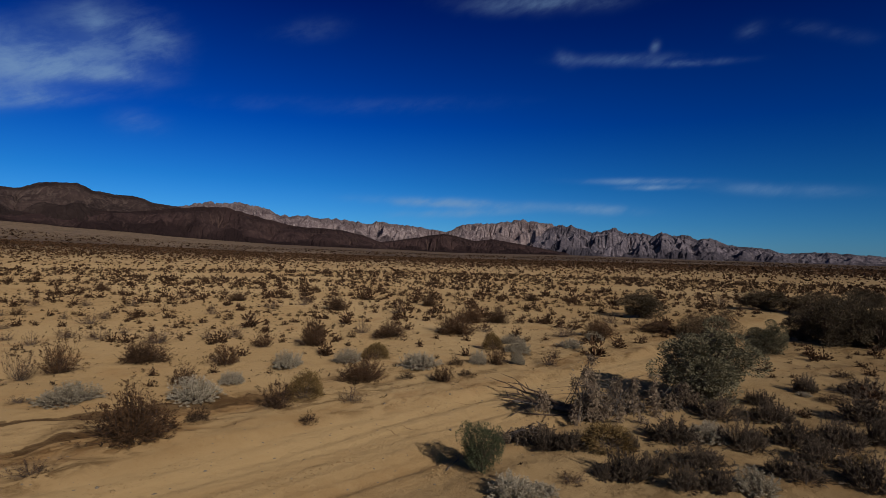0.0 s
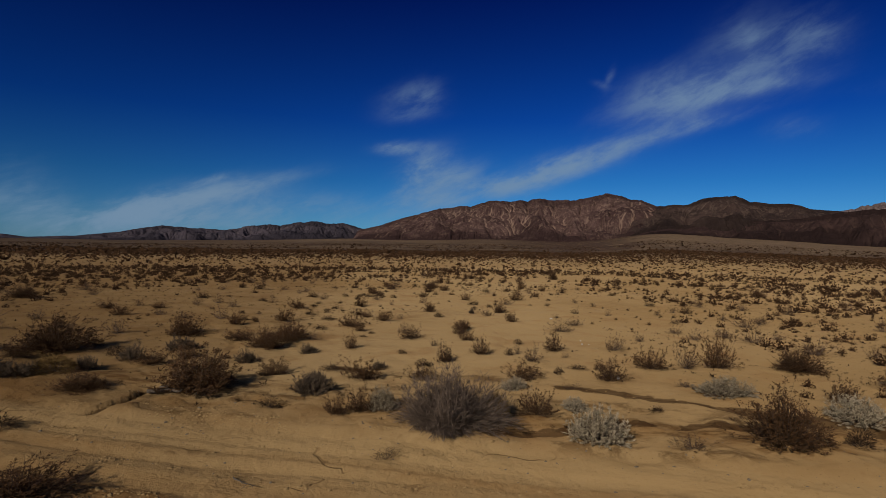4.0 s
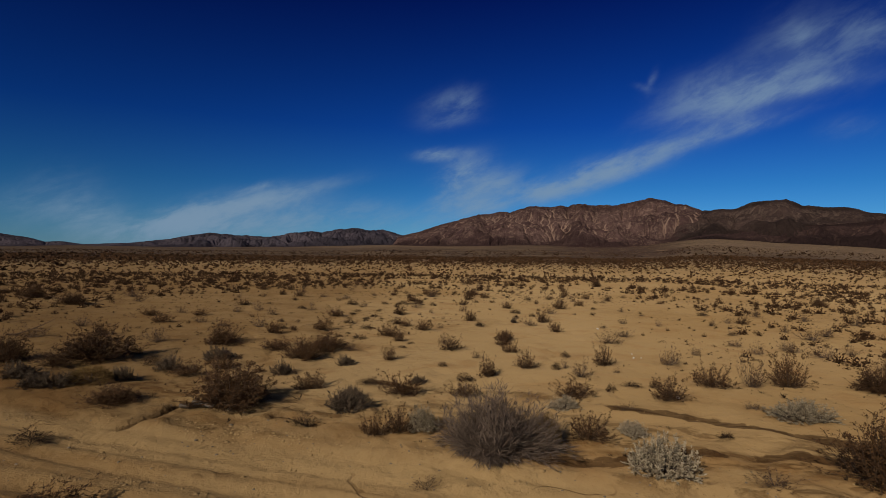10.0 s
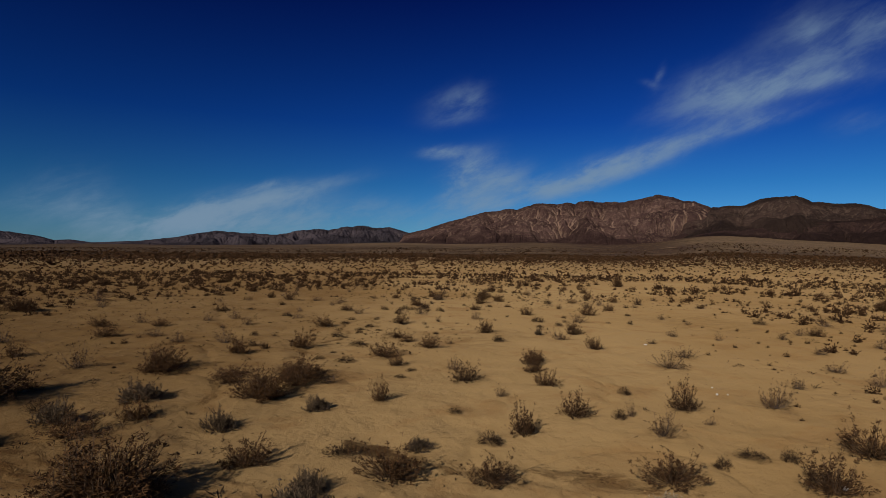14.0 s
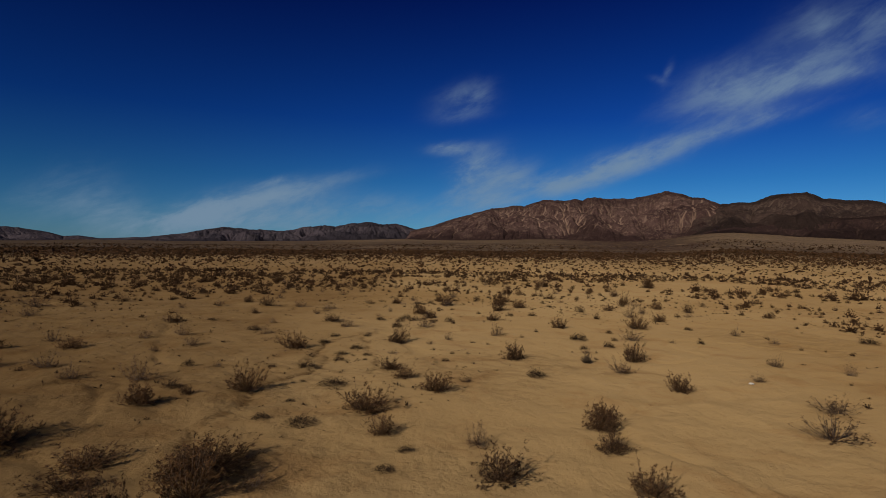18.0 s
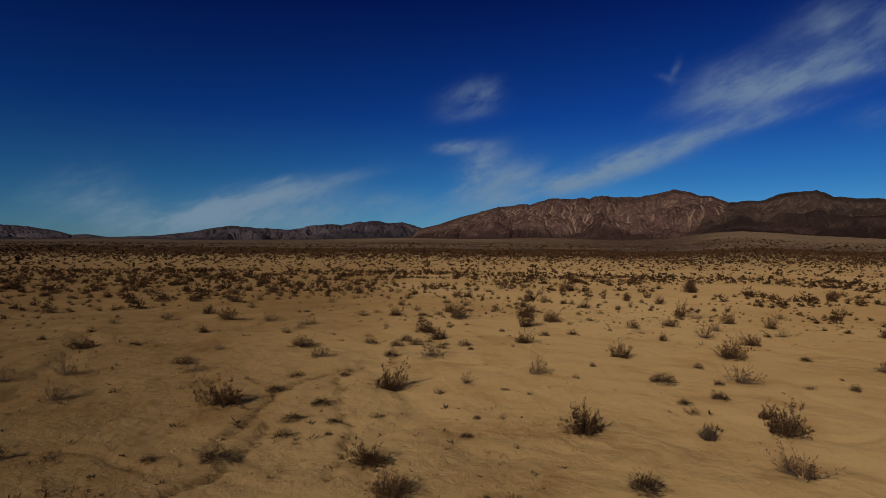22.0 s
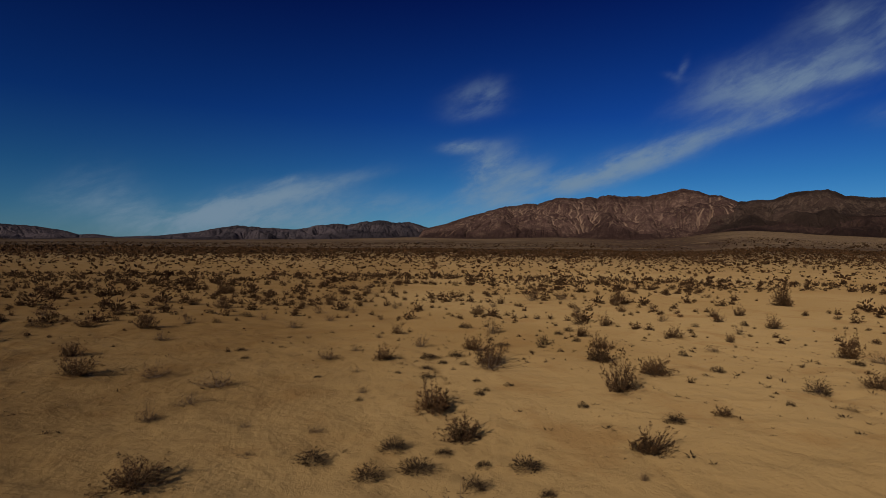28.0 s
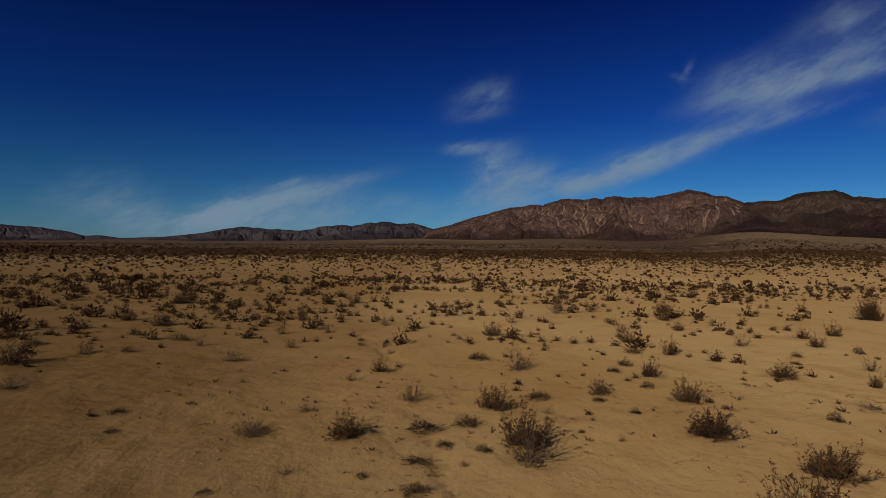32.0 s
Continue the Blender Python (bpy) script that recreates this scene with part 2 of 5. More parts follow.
# stones
M_STONE, n, sh = material("desert_stone", 0.9)
who = n.node("ShaderNodeObjectInfo").outputs["Random"]
pos = n.node("ShaderNodeTexCoord").outputs["Object"]
n.put(sh.inputs["Base Color"], n.mix(n.math("ADD", n.math("MULTIPLY", who, 0.5), n.math("MULTIPLY", n.noise(pos, 30, 4), 0.5)), (0.116, 0.084, 0.055), (0.335, 0.269, 0.189)))
bump(n, sh, n.noise(pos, 60, 4), 0.4, 0.01)
M_CHALK, n, sh = material("white_stone", 0.8)
n.put(sh.inputs["Base Color"], n.mix(n.noise(None, 20, 3), (0.62, 0.60, 0.56), (0.80, 0.78, 0.74)))

# sand: pale drifts, brown crust, coarse grit, the worn track
M_SAND, n, sh = material("desert_sand", 0.95)
sh.inputs["Specular IOR Level"].default_value = 0.05
sh.inputs["Diffuse Roughness"].default_value = 1.0
place = n.node("ShaderNodeNewGeometry").outputs["Position"]
sep = n.node("ShaderNodeSeparateXYZ")
n.put(sep.inputs[0], place)
broad = n.noise(place, 0.045, 5, 0.55, 2.0, 0.4)
middle = n.noise(place, 0.45, 5, 0.6, 2.1, 0.5)
small = n.noise(place, 3.2, 6, 0.62)
grit = n.noise(place, 42, 3, 0.7)
fine = n.noise(place, 150, 2, 0.7)
colour = n.mix(n.ramp(broad, 0.34, 0.66), (0.319, 0.203, 0.087), (0.386, 0.260, 0.122))
colour = n.mix(n.math("MULTIPLY", n.ramp(middle, 0.50, 0.70), 0.5), colour, (0.270, 0.148, 0.059))
colour = n.mix(n.math("MULTIPLY", n.ramp(small, 0.60, 0.70), 0.30), colour, (0.253, 0.144, 0.060))
colour = n.mix(n.math("MULTIPLY", n.ramp(grit, 0.62, 0.80), 0.22), colour, (0.168, 0.106, 0.052))
specks = n.noise(place, 17, 2, 0.8)
colour = n.mix(n.math("MULTIPLY", n.ramp(specks, 0.675, 0.71), 0.7), colour, (0.085, 0.052, 0.027))
colour = n.mix(n.math("MULTIPLY", n.ramp(fine, 0.60, 0.80), 0.25), colour, (0.490, 0.379, 0.245))
# far plain: brown desert pavement between the brush
far = n.math("SQRT", n.math("ADD", n.math("MULTIPLY", sep.outputs[0], sep.outputs[0]), n.math("MULTIPLY", sep.outputs[1], sep.outputs[1])))
fan = n.noise(place, 0.006, 5, 0.6, 2.0, 1.2)
pavement = n.mix(n.ramp(fan, 0.35, 0.65), (0.065, 0.041, 0.026), (0.138, 0.093, 0.058))
speck = n.noise(place, 0.07, 5, 0.75)
pavement = n.mix(n.math("MULTIPLY", n.node("ShaderNodeAttribute", attribute_name="pale_fan").outputs["Fac"], 0.6), pavement, (0.189, 0.129, 0.077))
pavement = n.mix(n.math("MULTIPLY", n.node("ShaderNodeAttribute", attribute_name="dark_fan").outputs["Fac"], 0.85), pavement, n.mix(n.ramp(n.noise(place, 0.02, 5, 0.65, 2.0, 1.5), 0.55, 0.62), (0.051, 0.029, 0.020), (0.189, 0.127, 0.076)))
pavement = n.mix(n.math("MULTIPLY", n.ramp(speck, 0.46, 0.60), 0.6), pavement, (0.044, 0.031, 0.020))
# lens falloff and dimmer sunlight left of the flight line, painted brown
left_dim = n.node("ShaderNodeAttribute", attribute_name="left_dim").outputs["Fac"]
colour = n.mix(n.math("MULTIPLY", left_dim, n.ramp(middle, 0.20, 0.75, 0.60, 1.0)), colour, (0.172, 0.096, 0.036))
colour = n.mix(n.ramp(far, 80.0, 380.0), colour, pavement)
crusted = n.node("ShaderNodeAttribute", attribute_name="crust").outputs["Fac"]
broken = n.math("MULTIPLY", crusted, n.ramp(n.noise(n.xyz(n.math("MULTIPLY", n.math("ADD", sep.outputs[0], sep.outputs[1]), 0.6), n.math("MULTIPLY", n.math("SUBTRACT", sep.outputs[1], sep.outputs[0]), 1.05), 0.0), 1.7, 8, 0.70, 2.1, 0.6), 0.45, 0.60))
colour = n.mix(n.math("MULTIPLY", broken, 0.72), colour, (0.120, 0.063, 0.025))
lanes = n.noise(n.xyz(n.math("MULTIPLY", n.math("ADD", sep.outputs[0], sep.outputs[1]), 0.075), n.math("MULTIPLY", n.math("SUBTRACT", sep.outputs[1], sep.outputs[0]), 2.3), 2.0), 1.0, 5, 0.7, 2.2, 0.0)
lanes = n.math("MULTIPLY", n.ramp(lanes, 0.46, 0.66), n.node("ShaderNodeAttribute", attribute_name="track").outputs["Fac"])
colour = n.mix(n.math("MULTIPLY", n.node("ShaderNodeAttribute", attribute_name="track").outputs["Fac"], 0.75), colour, n.mix(middle, (0.371, 0.240, 0.106), (0.464, 0.314, 0.145)))
colour = n.mix(n.math("MULTIPLY", lanes, 0.09), colour, (0.171, 0.093, 0.036))
# brown wheel lanes, and hummock shadows painted along the verge
rut_verge_shade = n.node("ShaderNodeAttribute", attribute_name="rut_verge_shade").outputs["Fac"]
colour = n.mix(n.math("MULTIPLY", rut_verge_shade, n.ramp(small, 0.30, 0.62, 0.55, 1.0)), colour, (0.200, 0.097, 0.030))
# dark channel soil, and the shade of the bank notches put into colour
colour = n.mix(n.math("MULTIPLY", 0.7, n.ramp(n.math("ADD", n.node("ShaderNodeAttribute", attribute_name="channel_notch_shade").outputs["Fac"], n.math("MULTIPLY", n.math("SUBTRACT", small, 0.5), 2.2)), 0.45, 0.72)), colour, (0.062, 0.031, 0.013))
# cracks and scrapes in the crust, lumps of churned sand
trail = n.math("ABSOLUTE", n.math("SUBTRACT", n.noise(place, 0.55, 2, 0.4, 2.2, 0.8), 0.5))
scrape = n.math("MULTIPLY", n.ramp(trail, 0.012, 0.003), n.math("MULTIPLY", n.ramp(n.noise(place, 0.5, 2, 0.5), 0.56, 0.66), n.node("ShaderNodeAttribute", attribute_name="track").outputs["Fac"]))
lumps = n.noise(place, 8.5, 4, 0.65, 2.0, 0.4)
churned = n.math("MULTIPLY", n.ramp(lumps, 0.50, 0.68), n.math("ADD", n.math("MULTIPLY", n.ramp(middle, 0.50, 0.66), 0.5), n.math("MULTIPLY", crusted, 0.6)))
colour = n.mix(n.math("MULTIPLY", scrape, 0.55), colour, (0.130, 0.070, 0.028))
n.put(sh.inputs["Base Color"], colour)
relief = n.math("ADD", n.math("MULTIPLY", small, 0.75), n.math("ADD", n.math("MULTIPLY", grit, 0.10), n.math("MULTIPLY", fine, 0.05)))
relief = n.math("SUBTRACT", relief, n.math("ADD", n.math("MULTIPLY", broken, -0.22), n.math("MULTIPLY", lanes, 0.06)))
relief = n.math("ADD", relief, n.math("SUBTRACT", n.math("MULTIPLY", churned, 0.12), n.math("MULTIPLY", scrape, 0.16)))
bump(n, sh, relief, 0.9, 0.13)


def rock_material(name, low, mid, high, scale, strata=0.5):
    m, n, shader = material(name, 0.95)
    shader.inputs["Specular IOR Level"].default_value = 0.05
    place = n.node("ShaderNodeNewGeometry").outputs["Position"]
    patches = n.noise(place, 0.0035 * scale, 6, 0.62, 2.1, 0.8)
    streak = n.noise(place, 0.018 * scale, 6, 0.66, 2.0, 1.5)
    fine = n.noise(place, 0.07 * scale, 4, 0.7)
    c = n.mix(n.ramp(patches, 0.36, 0.64), low, mid)
    c = n.mix(n.math("MULTIPLY", n.ramp(streak, 0.47, 0.66), strata), c, high)
    c = n.mix(n.math("MULTIPLY", n.ramp(fine, 0.55, 0.72), 0.4), c, low)
    c = n.mix(n.math("MULTIPLY", n.node("ShaderNodeAttribute", attribute_name="varnish").outputs["Fac"], 0.75), c, tuple(0.62 * v for v in low))
    c = n.mix(n.math("MULTIPLY", n.node("ShaderNodeAttribute", attribute_name="gravel").outputs["Fac"], 0.72), c, tuple(1.12 * v for v in high))
    n.put(shader.inputs["Base Color"], c)
    bump(n, shader, n.math("ADD", streak, n.math("MULTIPLY", fine, 0.4)), 0.8, 14.0)
    return m


M_ROCK_BROWN = rock_material("brown_rock", (0.068, 0.038, 0.036), (0.132, 0.078, 0.068), (0.38, 0.255, 0.190), 1.6, 0.45)
M_ROCK_SHOULDER = rock_material("dark_brown_rock", (0.042, 0.028, 0.025), (0.081, 0.052, 0.044), (0.156, 0.109, 0.087), 1.6, 0.6)
M_ROCK_DARK = rock_material("dark_red_rock", (0.036, 0.022, 0.021), (0.067, 0.039, 0.035), (0.102, 0.064, 0.051), 1.6, 0.5)
# far ranges: the air's haze is mixed into these three rock colours
M_ROCK_HAZE_PALE = rock_material("haze_pale_granite", (0.140, 0.100, 0.098), (0.285, 0.215, 0.200), (0.44, 0.345, 0.31), 1.6, 0.7)
M_ROCK_HAZE_BLUE = rock_material("haze_blue_rock", (0.080, 0.068, 0.080), (0.185, 0.150, 0.160), (0.33, 0.265, 0.26), 1.6, 0.6)
M_ROCK_HAZE_MAUVE = rock_material("haze_mauve_rock", (0.052, 0.045, 0.058), (0.091, 0.074, 0.089), (0.138, 0.113, 0.120), 1.6, 0.5)

# ---------------------------------------------------------------- noise on arrays


def lattice(ix, iy, seed):
    h = (ix.astype(np.int64) * 374761393 + iy.astype(np.int64) * 668265263 + seed * 974634777) & 0x7FFFFFFF
    h = ((h ^ (h >> 13)) * 1274126177) & 0x7FFFFFFF
    return ((h ^ (h >> 16)) & 0xFFFF) / 65535.0


def wave(x, y, seed=0):
    """Smooth noise from -1 to 1."""
    x, y = np.asarray(x, float), np.asarray(y, float)
    ix, iy = np.floor(x), np.floor(y)
    fx, fy = x - ix, y - iy
    fx, fy = fx * fx * fx * (fx * (fx * 6 - 15) + 10), fy * fy * fy * (fy * (fy * 6 - 15) + 10)
    a, b, c, d = lattice(ix, iy, seed), lattice(ix + 1, iy, seed), lattice(ix, iy + 1, seed), lattice(ix + 1, iy + 1, seed)
    return 2 * ((a + (b - a) * fx) + ((c + (d - c) * fx) - (a + (b - a) * fx)) * fy) - 1


def layers(x, y, octaves, seed=0, gain=0.5):
    total, size = 0.0, 1.0
    for n in range(octaves):
        total = total + size * wave(x * 2.03 ** n, y * 2.03 ** n, seed + n)
        size *= gain
    return total


def ridges(x, y, octaves, seed=0, gain=0.5):
    """Sharp crests, from 0 to about 1."""
    total, size, norm = 0.0, 1.0, 0.0
    for n in range(octaves):
        total = total + size * (1 - np.abs(wave(x * 2.07 ** n, y * 2.07 ** n, seed + n)) * 1.6)
        norm += size
        size *= gain
    return total / norm


def smooth(x, a, b):
    f = np.clip((x - a) / (b - a), 0, 1)
    return f * f * (3 - 2 * f)


# ---------------------------------------------------------------- the ground
# how high the plain climbs towards each bearing, in degrees, as a bajada
RISE_AT = np.array([-180, -60, -38, -31, -22, -12, -1, 6, 10, 16, 21, 26, 30, 34, 38, 40, 44, 49, 55, 63, 69, 80, 90, 97, 102, 130, 180.0])
RISE = np.array([-.2, -.2, -.17, -.07, .02, .2, .2, .42, .5, .65, .89, 1.16, 1.5, 1.67, 2.04, 2.1, 1.25, 1.05, 1.3, 1.0, 1.05, .66, .46, .45, .25, .1, -.2])
FOOT = 2700.0


def plain_z(x, y):
    r = np.hypot(x, y)
    bearing = np.degrees(np.arctan2(-x, y))
    rise = np.tan(np.radians(np.interp(bearing, RISE_AT, RISE)))
    f = np.clip((r - 110) / (FOOT - 110), 0, None)
    return rise * FOOT * np.minimum(f, 1.6) ** 1.25 + smooth(r, 60, 400) * 0.5 * layers(x * 0.012, y * 0.012, 3, 40)


def track(x, y):
    """Along and across the worn track: metres from its middle, and metres along it."""
    along, across = (x + y) * 0.7071, (y - x) * 0.7071
    middle = 9.1 + 0.35 * np.sin(along * 0.17 + 0.6) + 0.9 * smooth(along, 8, 30)
    half = 2.15 - 0.55 * smooth(along, 8, 22)
    return across - middle, along, half


def line_gap(x, y, line):
    """Metres from a broken line."""
    best = np.full(np.shape(x), 1e9)
    for (ax, ay), (bx, by) in zip(line[:-1], line[1:]):
        ux, uy = bx - ax, by - ay
        f = np.clip(((x - ax) * ux + (y - ay) * uy) / (ux * ux + uy * uy), 0, 1)
        best = np.minimum(best, np.hypot(x - ax - f * ux, y - ay - f * uy))
    return best


# shallow dry channels and three bank notches: course, half width, depth
CHANNELS = [
    (((-17.5, 6.2), (-15.5, 7.8), (-13.3, 10.2), (-11.0, 11.9), (-8.8, 13.0), (-7.4, 13.7), (-4.6, 15.8)), 0.28, 0.02),
    (((-10.2, 6.9), (-9.4, 8.0), (-9.0, 9.6), (-8.3, 11.0), (-6.9, 12.5)), 0.24, 0.02),
    (((-16.0, -0.6), (-16.5, 0.0), (-17.1, 0.5)), 0.17, 0.24),
    (((-14.6, 2.7), (-14.1, 3.2), (-13.5, 3.4)), 0.16, 0.24),
    (((-11.4, 6.1), (-10.4, 6.9)), 0.16, 0.18),
    (((-25.6, 5.8), (-28.4, 7.2), (-30.6, 8.4), (-32.4, 10.0), (-34.4, 10.9)), 0.16, 0.05),
    (((-33.0, 9.6), (-35.9, 10.8), (-37.1, 11.5), (-38.7, 13.6), (-40.1, 15.9)), 0.16, 0.05),
    (((-31.0, 11.4), (-34.1, 12.6), (-36.5, 13.1), (-38.2, 13.5)), 0.10, 0.05),
    (((-48.0, 20.2), (-49.9, 20.9), (-51.8, 21.5)), 0.09, 0.04),
]


def wander(x, y):
    return x + 0.35 * wave(x * 0.6, y * 0.6, 81) + 0.12 * wave(x * 2.1, y * 2.1, 82), y + 0.35 * wave(x * 0.6, y * 0.6, 83) + 0.12 * wave(x * 2.1, y * 2.1, 84)


def crust(x, y):
    """Where brown crust and moist soil lie bare, with some verge shadow painted in, from 0 to 1."""
    across, along, half = track(x, y)
    near = 1 - smooth(np.hypot(x + 22, y - 14), 40, 70)
    verge = np.exp(-((across - half - 2.2) / 2.4) ** 2)
    other = np.exp(-((across + half + 3.0) / 3.0) ** 2)
    # crust streaks; shadows of bushes and small scarps go into their brown
    streaks = layers(along * 0.22, across * 1.5, 4, 51)
    total = (verge + 0.5 * other) * smooth(streaks, 0.15, 0.6) * 0.8
    wx, wy = wander(x, y)
    for line, wide, deep in CHANNELS:
        total = total + (1 - smooth(line_gap(wx, wy, line), wide * 0.4, wide * 1.5)) * (0.8 if deep < 0.1 else 1.0)
    worn = (1 - smooth(np.abs(across), half - 0.3, half + 0.1)) * smooth(layers(along * 0.10, across * 3.4, 4, 55), 0.0, 0.4)
    edge = np.exp(-((across - half - 0.15) / 0.16) ** 2) * smooth(wave(along * 0.5, 0 * along, 57), -0.3, 0.3)
    patch = smooth(layers(x * 0.13, y * 0.13, 4, 61), 0.25, 0.8) * 0.3
    return np.clip(near * (total + 0.05 * worn + 0.75 * edge + patch), 0, 1)


def ground_z(x, y):
    x, y = np.asarray(x, float), np.asarray(y, float)
    near = 1 - smooth(np.hypot(x + 22, y - 14), 45, 90)
    across, along, half = track(x, y)
    lip = half + 0.22 * wave(along * 0.7, 0 * along, 5) + 0.10 * wave(along * 2.3, across * 0.6, 6)
    on_track = 1 - smooth(np.abs(across), lip - 0.18, np.where(across > 0, lip + 0.16, lip + 0.9))
    z = 0.05 * layers(x * 0.16, y * 0.16, 3, 11) + 0.045 * layers(x * 0.9, y * 0.9, 3, 17, 0.55) * (1 - 0.75 * on_track)
    # hummocky, crusted ground between the track and the open sand
    verge = np.exp(-((across - half - 2.4) / 2.6) ** 2)
    z = z + verge * 0.13 * ridges(x * 0.55 + 0.3 * wave(x, y, 3), y * 0.55, 3, 23)
    z = z + 0.035 * crust(x, y) * (ridges(x * 1.5, y * 1.5, 3, 27, 0.6) - 0.4)
    # small dry runnels
    runnel = np.abs(wave(x * 0.11 + 0.5 * wave(x * 0.3, y * 0.3, 8), y * 0.11, 29))
    z = z - 0.07 * (1 - smooth(runnel, 0.0, 0.07)) * (1 - on_track)
    wx, wy = wander(x, y)
    for line, wide, deep in CHANNELS:
        z = z - deep * (1 - smooth(line_gap(wx, wy, line), wide * 0.3, wide * 1.6))
    rut = 0.0
    for mid, deep, wide in ((-1.25, 0.11, 0.20), (-0.75, 0.06, 0.16), (0.15, 0.10, 0.20), (0.65, 0.06, 0.16), (1.2, 0.07, 0.18), (-0.3, 0.05, 0.14)):
        drift = mid + 0.22 * wave(along * 0.14 + 7 * mid, 0 * along, 31)
        rut = rut + deep * np.exp(-((across - drift) / wide) ** 2) * (0.45 + 0.55 * (wave(along * 0.25, mid + 0 * along, 33) > -0.5))
    z = z - on_track * (0.15 + rut - 0.012 * wave(along * 5, across * 9, 37))
    return near * z + plain_z(x, y)


def spaced(lo, hi, step, reach):
    """Even steps from lo to hi, then ever wider ones out to reach on both sides."""
    inner = np.arange(lo, hi + step / 2, step)
    out, gap, at = [], step, 0.0
    while at < reach:
        gap *= 1.085
        at += gap
        out.append(at)
    out = np.array(out)
    return np.concatenate([(lo - out)[::-1], inner, hi + out])


def sheet(name, xs, ys, height):
    gx, gy = np.meshgrid(xs, ys)
    gz = height(gx, gy)
    return grid_mesh(name, np.stack([gx, gy, gz], -1))


def grid_mesh(name, points):
    rows, cols = points.shape[:2]
    i = np.arange(rows * cols).reshape(rows, cols)
    quads = np.stack([i[:-1, :-1], i[:-1, 1:], i[1:, 1:], i[1:, :-1]], -1).reshape(-1, 4)
    return quick_mesh(name, points.reshape(-1, 3), quads, True)


def quick_mesh(name, verts, faces, shade_smooth=False):
    """A mesh from arrays; every face has as many corners as faces has columns."""
    me = bpy.data.meshes.new(name)
    verts, faces = np.asarray(verts, np.float32), np.asarray(faces, np.int32)
    k = faces.shape[1]
    me.vertices.add(len(verts))
    me.vertices.foreach_set("co", verts.ravel())
    me.loops.add(faces.size)
    me.loops.foreach_set("vertex_index", faces.ravel())
    me.polygons.add(len(faces))
    me.polygons.foreach_set("loop_start", np.arange(0, faces.size, k, dtype=np.int32))
    me.polygons.foreach_set("loop_total", np.full(len(faces), k, np.int32))
    if shade_smooth:
        me.polygons.foreach_set("use_smooth", np.ones(len(faces), bool))
    me.update(calc_edges=True)
    me.validate()
    return me


ground = new("ground", sheet("ground", spaced(-60, 14, 0.12, 4700), spaced(-6, 40, 0.12, 4700), ground_z))
ground.data.materials.append(M_SAND)
tagged(ground, "pale tan desert sand with a worn dirt track and brown crust", "ground", kind="structure")


# ---------------------------------------------------------------- the mountains
def rained(z, dx, dy, rounds, strength):
    """Cuts gullies down a slope by the water that gathers on it; the first and last rows stay. Returns heights and flow."""
    rows, cols = z.shape
    z = z.copy()
    here = np.arange(rows * cols).reshape(rows, cols)
    flow = np.ones(rows * cols)
    ways = [(i, j, math.hypot(i * dy, j * dx)) for i in (-1, 0, 1) for j in (-1, 0, 1) if i or j]
    for turn in range(rounds):
        wide = np.pad(z, 1, constant_values=1e6)
        steep, to, lowest = np.zeros_like(z), here.copy(), np.full_like(z, 1e6)
        for i, j, gap in ways:
            beside = wide[1 + i:1 + i + rows, 1 + j:1 + j + cols]
            slope = (z - beside) / gap
            better = slope > steep
            steep[better] = slope[better]
            to[better] = (here + i * cols + j)[better]
            lowest = np.minimum(lowest, beside)
        runs = (to != here).ravel()
        goal = to.ravel()[runs]
        for n in range(10 if turn < rounds - 1 else 60):
            flow = 1 + np.bincount(goal, flow[runs], rows * cols)
        drop = np.maximum(z - z.ravel()[to], 0)
        cut = np.minimum(strength * np.sqrt(flow).reshape(rows, cols) * steep * dx, 0.7 * drop)
        pit = (to == here) & (lowest > z)
        inner = np.zeros_like(z)
        inner[1:-1] = (np.where(pit, lowest - z + 0.02, -cut))[1:-1]
        z = z + inner
        soft = np.pad(z, ((0, 0), (1, 1)), mode="edge")
        z[1:-1] += 0.012 * (soft[1:-1, 2:] + soft[1:-1, :-2] + z[2:] + z[:-2] - 4 * z[1:-1])
    return z, flow.reshape(rows, cols)


